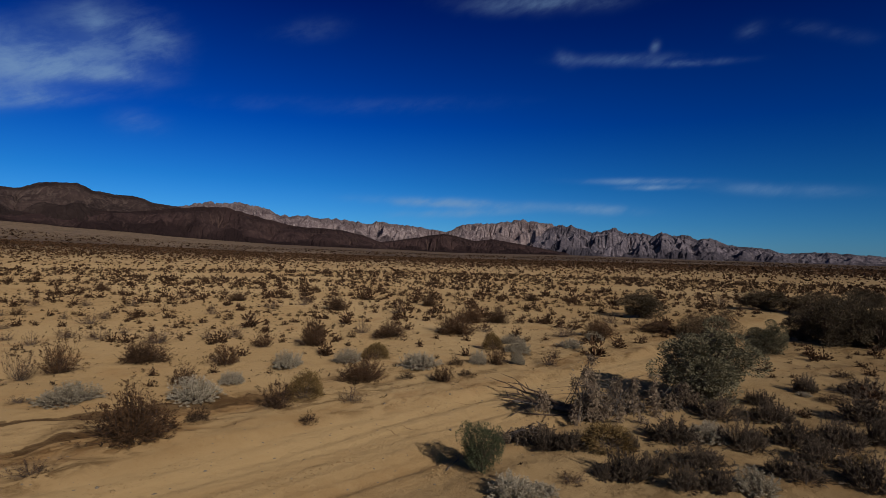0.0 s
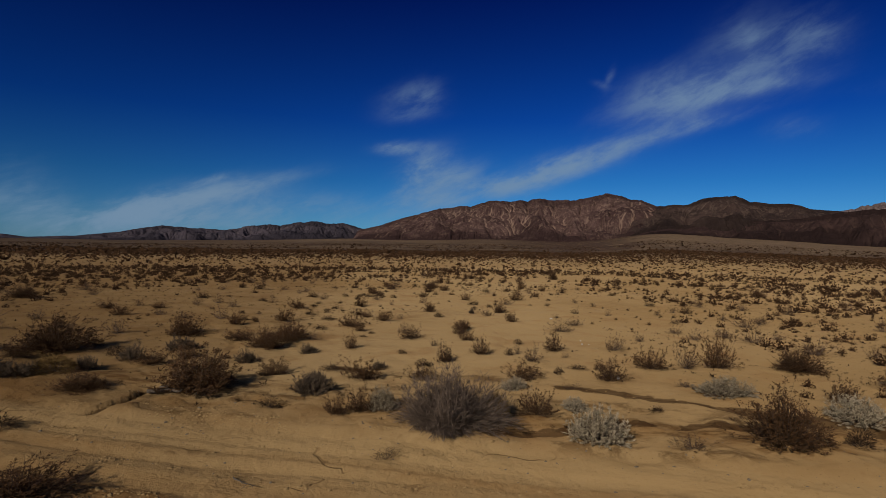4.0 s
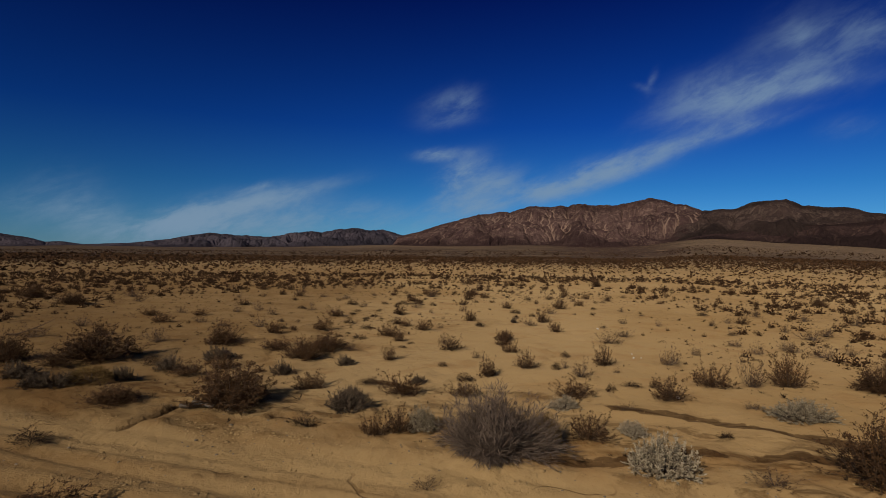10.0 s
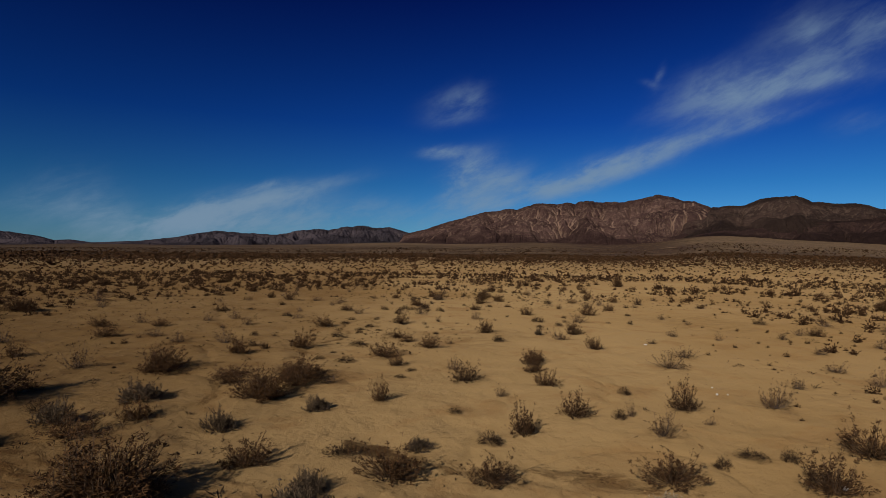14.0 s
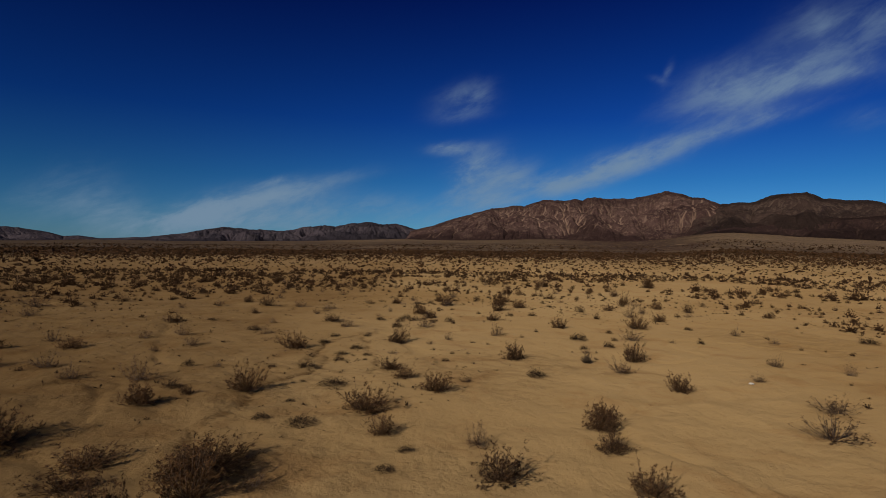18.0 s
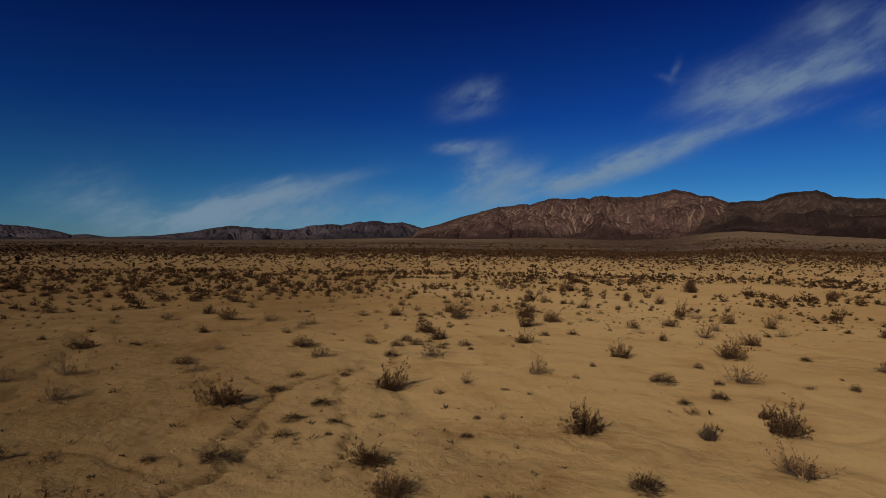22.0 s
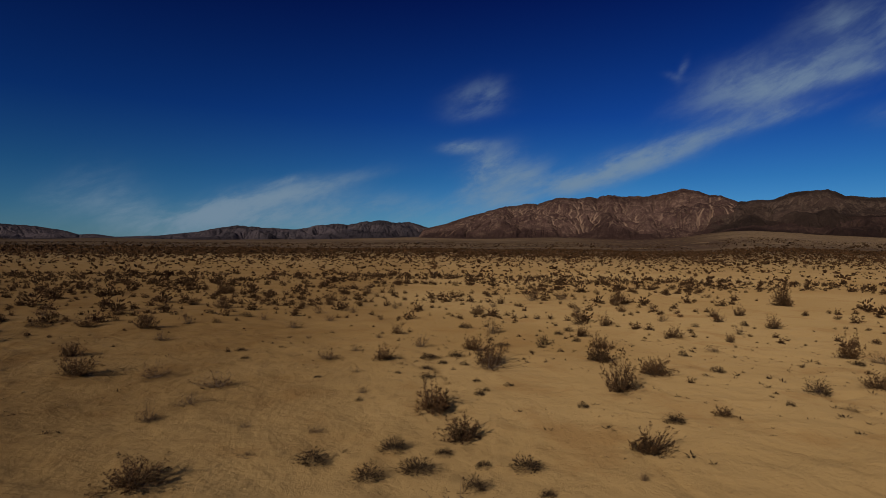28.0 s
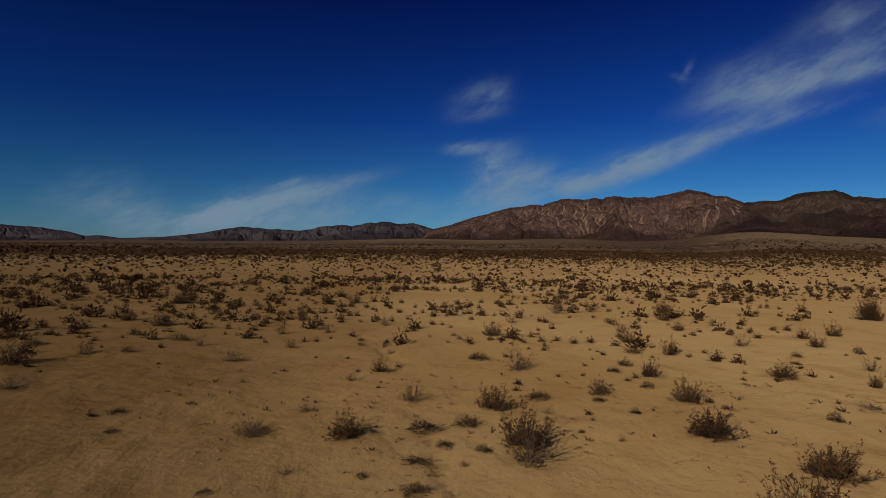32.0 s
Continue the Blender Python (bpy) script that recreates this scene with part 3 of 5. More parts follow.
def mountain_range(name, label, mat, crest, near, far, seed, rough=1.0, steps=110, fine=0.055, size=210):
    """A range seen along its length. crest: bearing and height in degrees; near, far: metres to its foot and to its crest."""
    at = np.array([c[0] for c in crest][::-1], float)
    up = np.array([c[1] for c in crest][::-1], float)
    b = np.arange(at[0], at[-1] + fine / 2, fine)
    f = np.concatenate([np.linspace(0, 1, steps), np.linspace(1, 1.5, 12)[1:]])
    B, Fd = np.meshgrid(b, f)
    r = near + (far - near) * Fd
    x, y = -np.sin(np.radians(B)) * r, np.cos(np.radians(B)) * r
    foot = plain_z(x, y) - 6
    top = np.tan(np.radians(np.interp(B, at, up))) * far + 4
    arc = np.radians(B) * far
    # a rough ramp up to the crest, then rain cuts branching gullies into it
    face = np.clip(Fd, 0, 1)
    spur = ridges(arc / (1.5 * size) + 0.5 * wave(arc / 400, Fd * 1.5, seed), Fd * 0.9, 2, seed + 2)
    height = np.maximum(top - foot, 0)
    out = Fd * (far - near)
    grain = 0.20 * layers(arc / size + 0.4 * wave(arc / (0.7 * size), out / (0.7 * size), seed + 4), out / size, 6, seed + 5, 0.56) + 0.20 * (spur - 0.5)
    crag = max(rough * rough * 0.020, 0.013) * layers(arc / 34, Fd * 3, 4, seed + 12, 0.6) * smooth(Fd, 0.75, 1.0)
    z = foot + height * (np.where(Fd <= 1, face ** 1.12, 1 - (Fd - 1) * 1.2) + rough * grain * np.clip(face * 3.5, 0, 1) * np.clip((1 - face) * 3, 0, 1) + crag)
    z[:steps], flow = rained(z[:steps], np.radians(fine) * (near + far) / 2, (far - near) / (steps - 1), 34, 0.034 * rough ** 0.5)
    ends = smooth(B, at[0], at[0] + 0.8) * (1 - smooth(B, at[-1] - 0.8, at[-1]))
    z = foot + (z - foot) * (0.15 + 0.85 * ends)
    ob = new(name, grid_mesh(name, np.stack([x, y, z], -1)[:, ::-1]))
    ob.data.materials.append(mat)
    # pale gravel lies in the washes, dark varnish coats the lowest slopes and the crest
    wash = np.zeros_like(z)
    wash[:steps] = np.log(flow)
    wash = np.maximum(wash, np.maximum(np.roll(wash, 1, 1), np.roll(wash, -1, 1)) - 0.5)
    gravel = smooth(wash, 3.1, 4.5) * smooth(Fd, 0.22, 0.45) * (1 - smooth(Fd, 0.86, 1.0))
    gravel = gravel * (0.12 + 0.88 * smooth(wave(arc / 330, Fd * 2, seed + 21) + 0.4 * wave(arc / 90, Fd * 4, seed + 22), -0.3, 0.35))
    varnish = 1 - smooth(Fd + 0.20 * layers(arc / 200, Fd * 3, 3, seed + 23), 0.16, 0.46)
    varnish = np.maximum(varnish, 0.6 * smooth(Fd + 0.06 * wave(arc / 60, Fd * 9, seed + 25), 0.86, 0.96))
    for tag, values in (("gravel", gravel), ("varnish", varnish)):
        ob.data.attributes.new(tag, "FLOAT", "POINT").data.foreach_set("value", values[:, ::-1].astype(np.float32).ravel())
    return tagged(ob, label, "mountain", kind="structure")


mountain_range("mountain_range_main", "brown eroded desert mountain with pale gullied slopes", M_ROCK_BROWN, [
    (69.5, 1.6), (68.3, 2.0), (66.75, 2.39), (64.2, 3.23), (60.8, 4.19), (58.2, 4.55), (57.5, 4.44), (56, 5.02), (54.9, 5.13), (53.7, 5.02), (52.6, 5.18),
    (51.8, 5.07), (50.7, 5.40), (49.4, 5.22), (47.5, 5.15), (46.5, 5.30), (45.2, 5.55), (44.3, 5.86), (42.9, 5.56), (41.9, 5.17), (41, 5.15), (39.5, 4.5), (38, 4.0), (36, 3.2)],
    2900, 3750, 101, 0.62, 130)
mountain_range("mountain_range_shoulder", "dark brown desert mountain shoulder beside the main mountain", M_ROCK_SHOULDER, [
    (42.5, 3.6), (41, 4.1), (39.5, 4.52), (38.2, 4.64), (37, 4.65), (36.1, 5.05), (35.2, 5.28), (33.0, 5.36), (31.8, 4.79), (30.4, 4.6), (28.5, 4.55), (27.3, 4.08), (25.4, 3.81), (23.5, 3.5), (20, 2.5)],
    2850, 3550, 151, 0.65, 110, 0.06)
mountain_range("mountain_range_foothills", "dark red-brown rocky foothills before the main mountain", M_ROCK_DARK, [
    (41.5, 1.9), (39.7, 2.25), (38.2, 2.45), (36.5, 2.68), (34.7, 2.88), (32, 3.05), (29, 3.15), (25.9, 3.58), (23, 3.94), (21, 3.93), (18.5, 3.29), (14.8, 2.39), (12.5, 2.28),
    (10.5, 2.19), (8.2, 1.74), (6.6, 1.15), (5.2, 0.6)], 2680, 3080, 201, 1.0, 90, 0.06, 130)
mountain_range("mountain_range_granite", "pale jagged granite range far across the plain, haze in its colour", M_ROCK_HAZE_PALE, [
    (27, 3.4), (24.9, 3.89), (23.5, 4.22), (22, 4.41), (20, 4.41), (18, 4.18), (15.9, 3.40), (13.5, 3.43), (12.7, 3.29), (11, 3.24), (9.4, 3.17), (7.7, 2.83), (6.8, 3.08),
    (4.9, 2.90), (3.1, 2.72), (1.4, 2.47), (-.3, 2.17), (-1.7, 2.88), (-3.4, 3.25), (-4.9, 3.11), (-6.5, 3.36), (-7.9, 3.55), (-9.4, 3.34), (-11, 3.13), (-12.7, 2.8), (-14.5, 2.1), (-17, 1.3)],
    3700, 4350, 301, 1.2, 120, 0.055, 105)
mountain_range("mountain_range_blue", "jagged rock range far across the plain, tinted blue-grey for haze", M_ROCK_HAZE_BLUE, [
    (-8.5, 1.7), (-10.5, 2.7), (-11.6, 3.02), (-12.7, 2.98), (-14.0, 2.61), (-14.8, 2.39), (-16.7, 2.79), (-18, 2.42), (-19.5, 2.33), (-20.3, 2.12), (-21.1, 2.50), (-22, 2.19), (-23.2, 2.14), (-24.2, 1.83), (-25.2, 2.00), (-26.1, 1.54),
    (-27.2, 1.25), (-29.9, 1.03), (-30.8, .65), (-33, .78), (-36, .66), (-39, .4), (-44, .2)], 3500, 4150, 351, 1.4, 120, 0.055, 95)
mountain_range("mountain_range_low_hills", "low dark brown hills at the foot of the granite range", M_ROCK_DARK, [
    (7.5, .8), (6, 1.11), (3.1, 1.52), (0, 2.05), (-1.7, 1.74), (-3.2, 1.36), (-4.9, 1.57), (-7.7, 1.17), (-10, .76), (-11.6, .45), (-13, .25)], 3150, 3450, 401, 1.0, 60, 0.055, 90)
mountain_range("mountain_range_mauve", "low brown hills beyond the desert plain, tinted mauve for haze", M_ROCK_HAZE_MAUVE, [
    (98, .45), (96.5, .55), (93.2, .74), (90, 1.18), (87.7, 1.66), (86.7, 1.85), (85.2, 1.73), (82.7, 1.64), (81.1, 1.57), (79, 2.06), (77.4, 2.27), (76.3, 2.13), (74.7, 2.51), (73, 2.66),
    (71.6, 2.46), (70.2, 2.61), (68.3, 2.02), (66, 1.7), (63, 1.5)], 3300, 4000, 501, 1.2, 90, 0.065, 120)
mountain_range("mountain_range_distant", "distant low hills on the horizon, tinted for haze", M_ROCK_HAZE_MAUVE, [
    (112, 1.2), (106, 1.5), (102.3, 1.27), (100.5, 1.01), (99.3, .67), (98.2, .75), (96.7, .55), (95.5, .35)], 3900, 4500, 601, 0.9, 60)

# ---------------------------------------------------------------- plants
rng = np.random.default_rng(7)


def tubes(lines, sides=3):
    """Tapered twigs. lines: points (k, 3) and radii (k); the last point is a tip."""
    verts, faces, n = [], [], 0
    turn = np.linspace(0, 2 * np.pi, sides, endpoint=False)
    for pts, radii in lines:
        pts = np.asarray(pts, float)
        way = pts[-1] - pts[0]
        a = np.cross(way, (0.3, 0.5, 0.81))
        a /= np.linalg.norm(a) + 1e-9
        b = np.cross(way, a)
        b /= np.linalg.norm(b) + 1e-9
        for p, r in zip(pts[:-1], radii):
            verts.extend(p + r * (np.cos(t) * a + np.sin(t) * b) for t in turn)
        verts.append(pts[-1])
        k = len(pts) - 1
        for j in range(k - 1):
            for s in range(sides):
                u, v = n + j * sides + s, n + j * sides + (s + 1) % sides
                faces.append((u, v, v + sides))
                faces.append((u, v + sides, u + sides))
        for s in range(sides):
            faces.append((n + (k - 1) * sides + s, n + (k - 1) * sides + (s + 1) % sides, n + k * sides))
        n += k * sides + 1
    return np.array(verts), np.array(faces)


def blades(base, way, length, width, gen):
    """Leaves: a kite for each base point, along way, as two triangles."""
    base, way = np.asarray(base, float), np.asarray(way, float)
    way = way / (np.linalg.norm(way, axis=1, keepdims=True) + 1e-9)
    side = np.cross(way, gen.normal(size=way.shape))
    side /= np.linalg.norm(side, axis=1, keepdims=True) + 1e-9
    length, width = np.broadcast_to(length, len(base))[:, None], np.broadcast_to(width, len(base))[:, None]
    mid = base + way * length * 0.5
    v = np.stack([base, mid + side * width / 2, base + way * length, mid - side * width / 2], 1).reshape(-1, 3)
    i = np.arange(len(base))[:, None] * 4
    return v, np.concatenate([i + (0, 1, 2), i + (0, 2, 3)], 1).reshape(-1, 3)


def joined(*pieces):
    verts, faces, n = [], [], 0
    for v, f in pieces:
        verts.append(v)
        faces.append(f + n)
        n += len(v)
    return np.concatenate(verts), np.concatenate(faces)


def dome_dirs(count, gen, low=0.05, high=1.0):
    z = gen.uniform(low, high, count)
    a = gen.uniform(0, 2 * np.pi, count)
    r = np.sqrt(1 - z * z)
    return np.stack([r * np.cos(a), r * np.sin(a), z], 1)


def lumpy(dirs, seed, amount=0.3):
    """An uneven outline for a crown: a length for each way."""
    a = np.arctan2(dirs[:, 1], dirs[:, 0])
    return 1 + amount * wave(np.cos(a) * 1.7 + 5 + seed, np.sin(a) * 1.7 + dirs[:, 2] * 2.2, seed)


HALF = np.array((0.5, 0.5, 1.0))        # a plant is built 1 m wide and 1 m high, then scaled


def stems(count, gen, seed, low, bend, thick, amount, start=0.08):
    dirs = dome_dirs(count, gen, low)
    reach = dirs * HALF * (lumpy(dirs, seed, amount) * gen.uniform(0.72, 1.05, count))[:, None]
    lines = []
    for d, tip in zip(dirs, reach):
        foot = np.array((d[0], d[1], 0)) * start * gen.uniform(0.2, 1.2)
        mid1 = foot + (tip - foot) * 0.38 + (d[0] * bend, d[1] * bend, -bend * 0.7) + gen.normal(size=3) * 0.015
        mid2 = foot + (tip - foot) * 0.72 + (d[0] * bend * 0.7, d[1] * bend * 0.7, -bend * 0.4) + gen.normal(size=3) * 0.02
        lines.append((np.array([foot, mid1, mid2, tip]), (thick, thick * 0.75, thick * 0.5)))
    return lines


def on_line(pts, f):
    pts = np.asarray(pts)
    k = np.clip(f, 0, 0.999) * (len(pts) - 1)
    i = k.astype(int)
    return pts[i] + (pts[i + 1] - pts[i]) * (k - i)[:, None]


def twiggy(seed, count, twigs, leaves, low=0.1, bend=0.05, thick=0.009, leaf=(0.055, 0.022), amount=0.3, twig=0.2):
    """An open shrub: stems from one foot, side twigs and small leaves towards the tips."""
    gen = np.random.default_rng(seed)
    main = stems(count, gen, seed, low, bend, thick, amount)
    side, at, ways = [], [], []
    for pts, _ in main:
        f = gen.uniform(0.35, 0.98, twigs)
        for p in on_line(pts, f):
            d = (pts[-1] - pts[0]) / np.linalg.norm(pts[-1] - pts[0]) + gen.normal(size=3) * 0.55 + (0, 0, 0.25)
            d = d / np.linalg.norm(d) * twig * gen.uniform(0.5, 1.1) * (0.6, 0.6, 0.9)
            side.append((np.array([p, p + d]), (thick * 0.45,)))
            g = gen.uniform(0.15, 1.05, leaves)
            at.append(p + d * g[:, None])
            ways.append(d / np.linalg.norm(d) + gen.normal(size=(leaves, 3)) * 0.7)
    wood = tubes(main + side)
    at, ways = np.concatenate(at), np.concatenate(ways)
    at[:, 2] = np.maximum(at[:, 2], 0.01)
    return wood, blades(at, ways, leaf[0] * gen.uniform(0.6, 1.3, len(at)), leaf[1], gen)


def dense(seed, count, inner=0.35, leaf=(0.16, 0.02), amount=0.22, spread=0.45, wood_count=26, low=0.02, droop=0.0, flat=1.0):
    """A close, rounded shrub: fine blades all over and through a lumpy dome."""
    gen = np.random.default_rng(seed)
    dirs = dome_dirs(count, gen, low)
    depth = gen.uniform(inner, 0.95, count) ** 0.6
    p = dirs * HALF * (lumpy(dirs, seed, amount) * depth)[:, None]
    ways = dirs * (1, 1, 0.9) + gen.normal(size=(count, 3)) * spread + (0, 0, 0.25 - droop)
    leaves = blades(p, ways, leaf[0] * gen.uniform(0.55, 1.25, count), leaf[1] * gen.uniform(0.7, 1.3, count), gen)
    return tubes(stems(wood_count, gen, seed + 1, max(low, 0.1), 0.03, 0.008, amount)), leaves


def feathery(seed, count, leaves, leaf, base=0.45, amount=0.3, thick=0.005, spread=0.4, low=0.1, lift=0.06):
    """A close shrub of many upright stems, each leafy or twiggy along its upper part."""
    gen = np.random.default_rng(seed)
    dirs = dome_dirs(count, gen, low)
    tips = dirs * HALF * (lumpy(dirs, seed, amount) * gen.uniform(0.68, 1.04, count))[:, None]
    lines, at, ways = [], [], []
    for tip in tips:
        foot = tip * (base, base, 0) * gen.uniform(0.4, 1.3)
        mid = foot + (tip - foot) * 0.5 + (0.25 * tip[0] * base, 0.25 * tip[1] * base, lift) + gen.normal(size=3) * 0.02
        pts = np.array([foot, mid, tip])
        lines.append((pts, (thick, thick * 0.7)))
        at.append(on_line(pts, gen.uniform(0.22, 1.0, leaves)))
        ways.append((tip - mid) / np.linalg.norm(tip - mid) + gen.normal(size=(leaves, 3)) * spread + (0, 0, 0.15))
    at, ways = np.concatenate(at), np.concatenate(ways)
    at[:, 2] = np.maximum(at[:, 2], 0.01)
    return tubes(lines), blades(at, ways, leaf[0] * gen.uniform(0.55, 1.3, len(at)), leaf[1] * gen.uniform(0.7, 1.3, len(at)), gen)


def upright(seed, count, twigs, leaves, filler, low=0.2, thick=0.0065, amount=0.6, twig=0.17):
    """An open desert shrub: stems rise from one foot and carry small dark leaves towards their tips."""
    wood, tips = twiggy(seed, count, twigs, leaves, low, 0.07, thick, (twig * 0.46, twig * 0.12), amount, twig)
    gen = np.random.default_rng(seed + 500)
    dirs = dome_dirs(filler, gen, 0.05)
    p = dirs * HALF * (lumpy(dirs, seed, amount) * gen.uniform(0.08, 0.62, filler))[:, None]
    fill = blades(p, dirs * (0.8, 0.8, 1.1) + gen.normal(size=(filler, 3)) * 0.25 + (0, 0, 0.2), twig * gen.uniform(0.6, 1.2, filler), twig * 0.10, gen)
    return wood, joined(tips, fill)


def crowned(seed, count, clumps, leaf, amount=0.25, tight=1.0, mid=0.42, size=(0.42, 0.42, 0.50), low=-0.7):
    """A tall shrub with a few stout limbs, each ending in leafy clumps."""
    gen = np.random.default_rng(seed)
    dirs = dome_dirs(clumps, gen, low)
    centre = np.array((0, 0, mid)) + dirs * size * (lumpy(dirs, seed, amount) * gen.uniform(0.6, 1.0, clumps))[:, None]
    limbs = [(np.array([(0.03 * gen.normal(), 0.03 * gen.normal(), 0), c * (0.45, 0.45, 0.5) + gen.normal(size=3) * 0.02, c]), (0.022, 0.012)) for c in centre]
    which = gen.integers(0, clumps, count)
    puff = gen.normal(size=(count, 3))
    puff *= (0.105 * tight * gen.uniform(0.75, 1.25, clumps)[which] * gen.uniform(0.35, 1.0, count) ** 0.4 / np.linalg.norm(puff, axis=1))[:, None]
    puff[:, 2] *= 1.25
    p = centre[which] + puff
    p[:, 2] = np.abs(p[:, 2])
    ways = puff / (np.linalg.norm(puff, axis=1, keepdims=True) + 1e-6) + dirs[which] * 0.4 + (0, 0, 0.35) + gen.normal(size=(count, 3)) * 0.35
    return tubes(limbs, 4), blades(p, ways, leaf[0] * gen.uniform(0.6, 1.3, count), leaf[1], gen)


def template(name, label, category, group, wood, leaves, m_wood, m_leaf, leaf_name="foliage"):
    """A plant to be copied: its foot is an Empty, stems and foliage are its parts."""
    parts = []
    for part_name, (v, f), mat in (("woody_stem", wood, m_wood), (leaf_name, leaves, m_leaf)):
        me = quick_mesh(name + "_" + part_name, v, f)
        me.materials.append(mat)
        parts.append((part_name, me))
    return name, label, category, group, parts


KINDS = {
    "creosote": [template("creosote_bush", "dark brown creosote bush with stiff upright twigs on sand", "bush", "creosote bushes on the sand",
                          *upright(20 + n, 62, 5, 6, 520, 0.16, 0.0055, 0.6, 0.13), M_BARK, M_CREOSOTE) for n in range(5)],
    "big_creosote": [template("creosote_bush", "large dense dark brown creosote bush on sand", "bush", "creosote bushes on the sand",
                              *upright(30 + n, 210, 6, 5, 2200, 0.06, 0.0042, 0.5, 0.095), M_BARK, M_CREOSOTE) for n in range(3)],
    "wispy": [template("dry_shrub", "thin dry grey-brown shrub with bare twigs on sand", "shrub", "thin dry shrubs",
                       *upright(40 + n, 36, 4, 4, 120, 0.24, 0.006, 0.6, 0.13), M_TWIG, M_WISPY) for n in range(5)],
    "burro": [template("burrobush", "pale grey rounded burrobush on sand", "shrub", "pale burrobushes",
                       *feathery(60 + n, 240, 34, (0.060, 0.018), 0.6, 0.28, 0.005, 0.55, 0.0), M_TWIG, M_BURRO) for n in range(2)],
    "golden": [template("golden_shrub", "golden tan dry rounded shrub", "shrub", "golden dry shrubs",
                        *dense(70 + n, 3200, 0.45, (0.13, 0.018), 0.2, 0.4), M_TWIG, M_GOLD) for n in range(2)],
    "tuft": [template("dry_tuft", "small dark dry grass tuft on sand", "grass tuft", "small dark tufts",
                      *dense(80 + n, 640, 0.12, (0.19, 0.026), 0.4, 0.3, 12), M_BARK, M_TUFT, "blade_clump") for n in range(4)],
    "mound": [template("grey_mound_shrub", "low dark grey mounded shrub", "shrub", "low grey shrubs beside the track",
                       *feathery(90 + n, 150, 32, (0.10, 0.014), 0.55, 0.4, 0.005, 0.36), M_BARK, M_MOUND) for n in range(3)],
    "twig_dome": [template("grey_twig_shrub", "large leafless grey shrub of tangled twigs", "shrub", "",
                           *feathery(101, 700, 18, (0.13, 0.0065), 0.5, 0.45, 0.0035, 0.42, 0.04, 0.08), M_TWIG, M_TWIG, "twig_tangle")],
    "green": [template("green_bush", "rounded grey-green bush casting a shadow on the track", "bush", "",
                       *crowned(111, 15000, 85, (0.042, 0.010), 0.3, 1.05, 0.50, (0.42, 0.42, 0.42), -1.0), M_BARK, M_GREEN)],
    "saltbush": [template("saltbush", "tall grey-green saltbush with a clumped crown", "bush", "tall saltbushes",
                          *crowned(121 + n, 26000, 52, (0.026, 0.015), 0.34, 1.25, 0.42, (0.42, 0.42, 0.50), -0.8), M_BARK, M_SALT) for n in range(2)],
    "tall_bush": [template("tall_bush", "tall dark brown desert bush with a ragged leafy crown", "bush", "tall dark bushes beside the track",
                           *crowned(141 + n, 16000, 62, (0.034, 0.014), 0.5, 1.05, 0.44, (0.44, 0.44, 0.50), -0.85), M_BARK, M_TALL) for n in range(3)],
    "brown_bush": [template("brown_bush", "tall golden brown withered bush", "bush", "",
                            *crowned(131, 18000, 60, (0.024, 0.011), 0.3, 0.95, 0.40, (0.42, 0.42, 0.50)), M_BARK, M_BROWNLEAF)],
}


def shrub(kind, x, y, wide, high):
    """Plants one shrub of that width and height."""
    if kind in ("creosote", "wispy"):
        high = high * 1.1
    if kind == "twig_dome":
        wide = wide * 1.1
    if kind == "burro":
        high = high * 1.12
    if kind == "mound":
        wide, high = wide * 1.0, high * 1.25
    if kind == "creosote" and x > 10 and high > 1.25:
        kind = "tall_bush"
    if kind == "creosote" and wide > 1.35:
        kind = "big_creosote"
    name, label, category, group, parts = KINDS[kind][int(rng.integers(len(KINDS[kind])))]
    root = tagged(new(name), label, category, group)
    root.empty_display_size = 0.1
    root.matrix_world = pose(x, y, float(ground_z(x, y)) - 0.015, 0, 0, float(rng.uniform(0, 360))) @ Matrix.Diagonal((wide, wide, high, 1))
    for part_name, me in parts:
        new(part_name, me).parent = root
    return root


# ---- the shrubs along the way
shrub("brown_bush", 13.79, 29.17, 3.19, 1.66)
shrub("green", 0.80, 10.84, 0.93, 0.98)
shrub("saltbush", 7.63, 16.60, 3.11, 2.14)
shrub("saltbush", 14.06, 24.69, 1.99, 1.36)
shrub("mound", -30.26, 19.51, 0.41, 0.33)
shrub("mound", -23.29, 1.98, 1.24, 0.44)
shrub("mound", -21.82, -3.80, 1.02, 0.46)
shrub("mound", -21.70, 0.37, 0.93, 0.44)
shrub("mound", -20.63, -0.93, 0.87, 0.37)
shrub("mound", -20.62, 6.07, 0.71, 0.36)
shrub("mound", -20.12, -3.07, 0.95, 0.40)
shrub("mound", -20.07, -2.47, 1.12, 0.37)
shrub("mound", -19.88, 3.75, 0.78, 0.39)
shrub("mound", -16.97, 7.34, 0.57, 0.22)
shrub("mound", -15.57, 4.81, 0.83, 0.33)
shrub("mound", -14.57, 4.37, 1.18, 0.52)
shrub("mound", 2.34, 12.16, 0.72, 0.44)
shrub("mound", 2.79, 11.92, 0.77, 0.36)
shrub("mound", 3.04, 10.44, 0.51, 0.24)
shrub("mound", 3.49, 10.43, 0.90, 0.46)
shrub("mound", 3.97, 11.87, 0.52, 0.32)
shrub("mound", 4.02, 10.74, 0.68, 0.33)
shrub("mound", 4.30, 9.84, 0.66, 0.36)
shrub("mound", 4.82, 9.75, 0.67, 0.37)
shrub("mound", 5.07, 10.99, 1.18, 0.37)
shrub("mound", 5.16, 12.54, 1.27, 0.45)
shrub("mound", 6.41, 10.58, 0.73, 0.28)
shrub("mound", 6.57, 12.11, 1.00, 0.51)
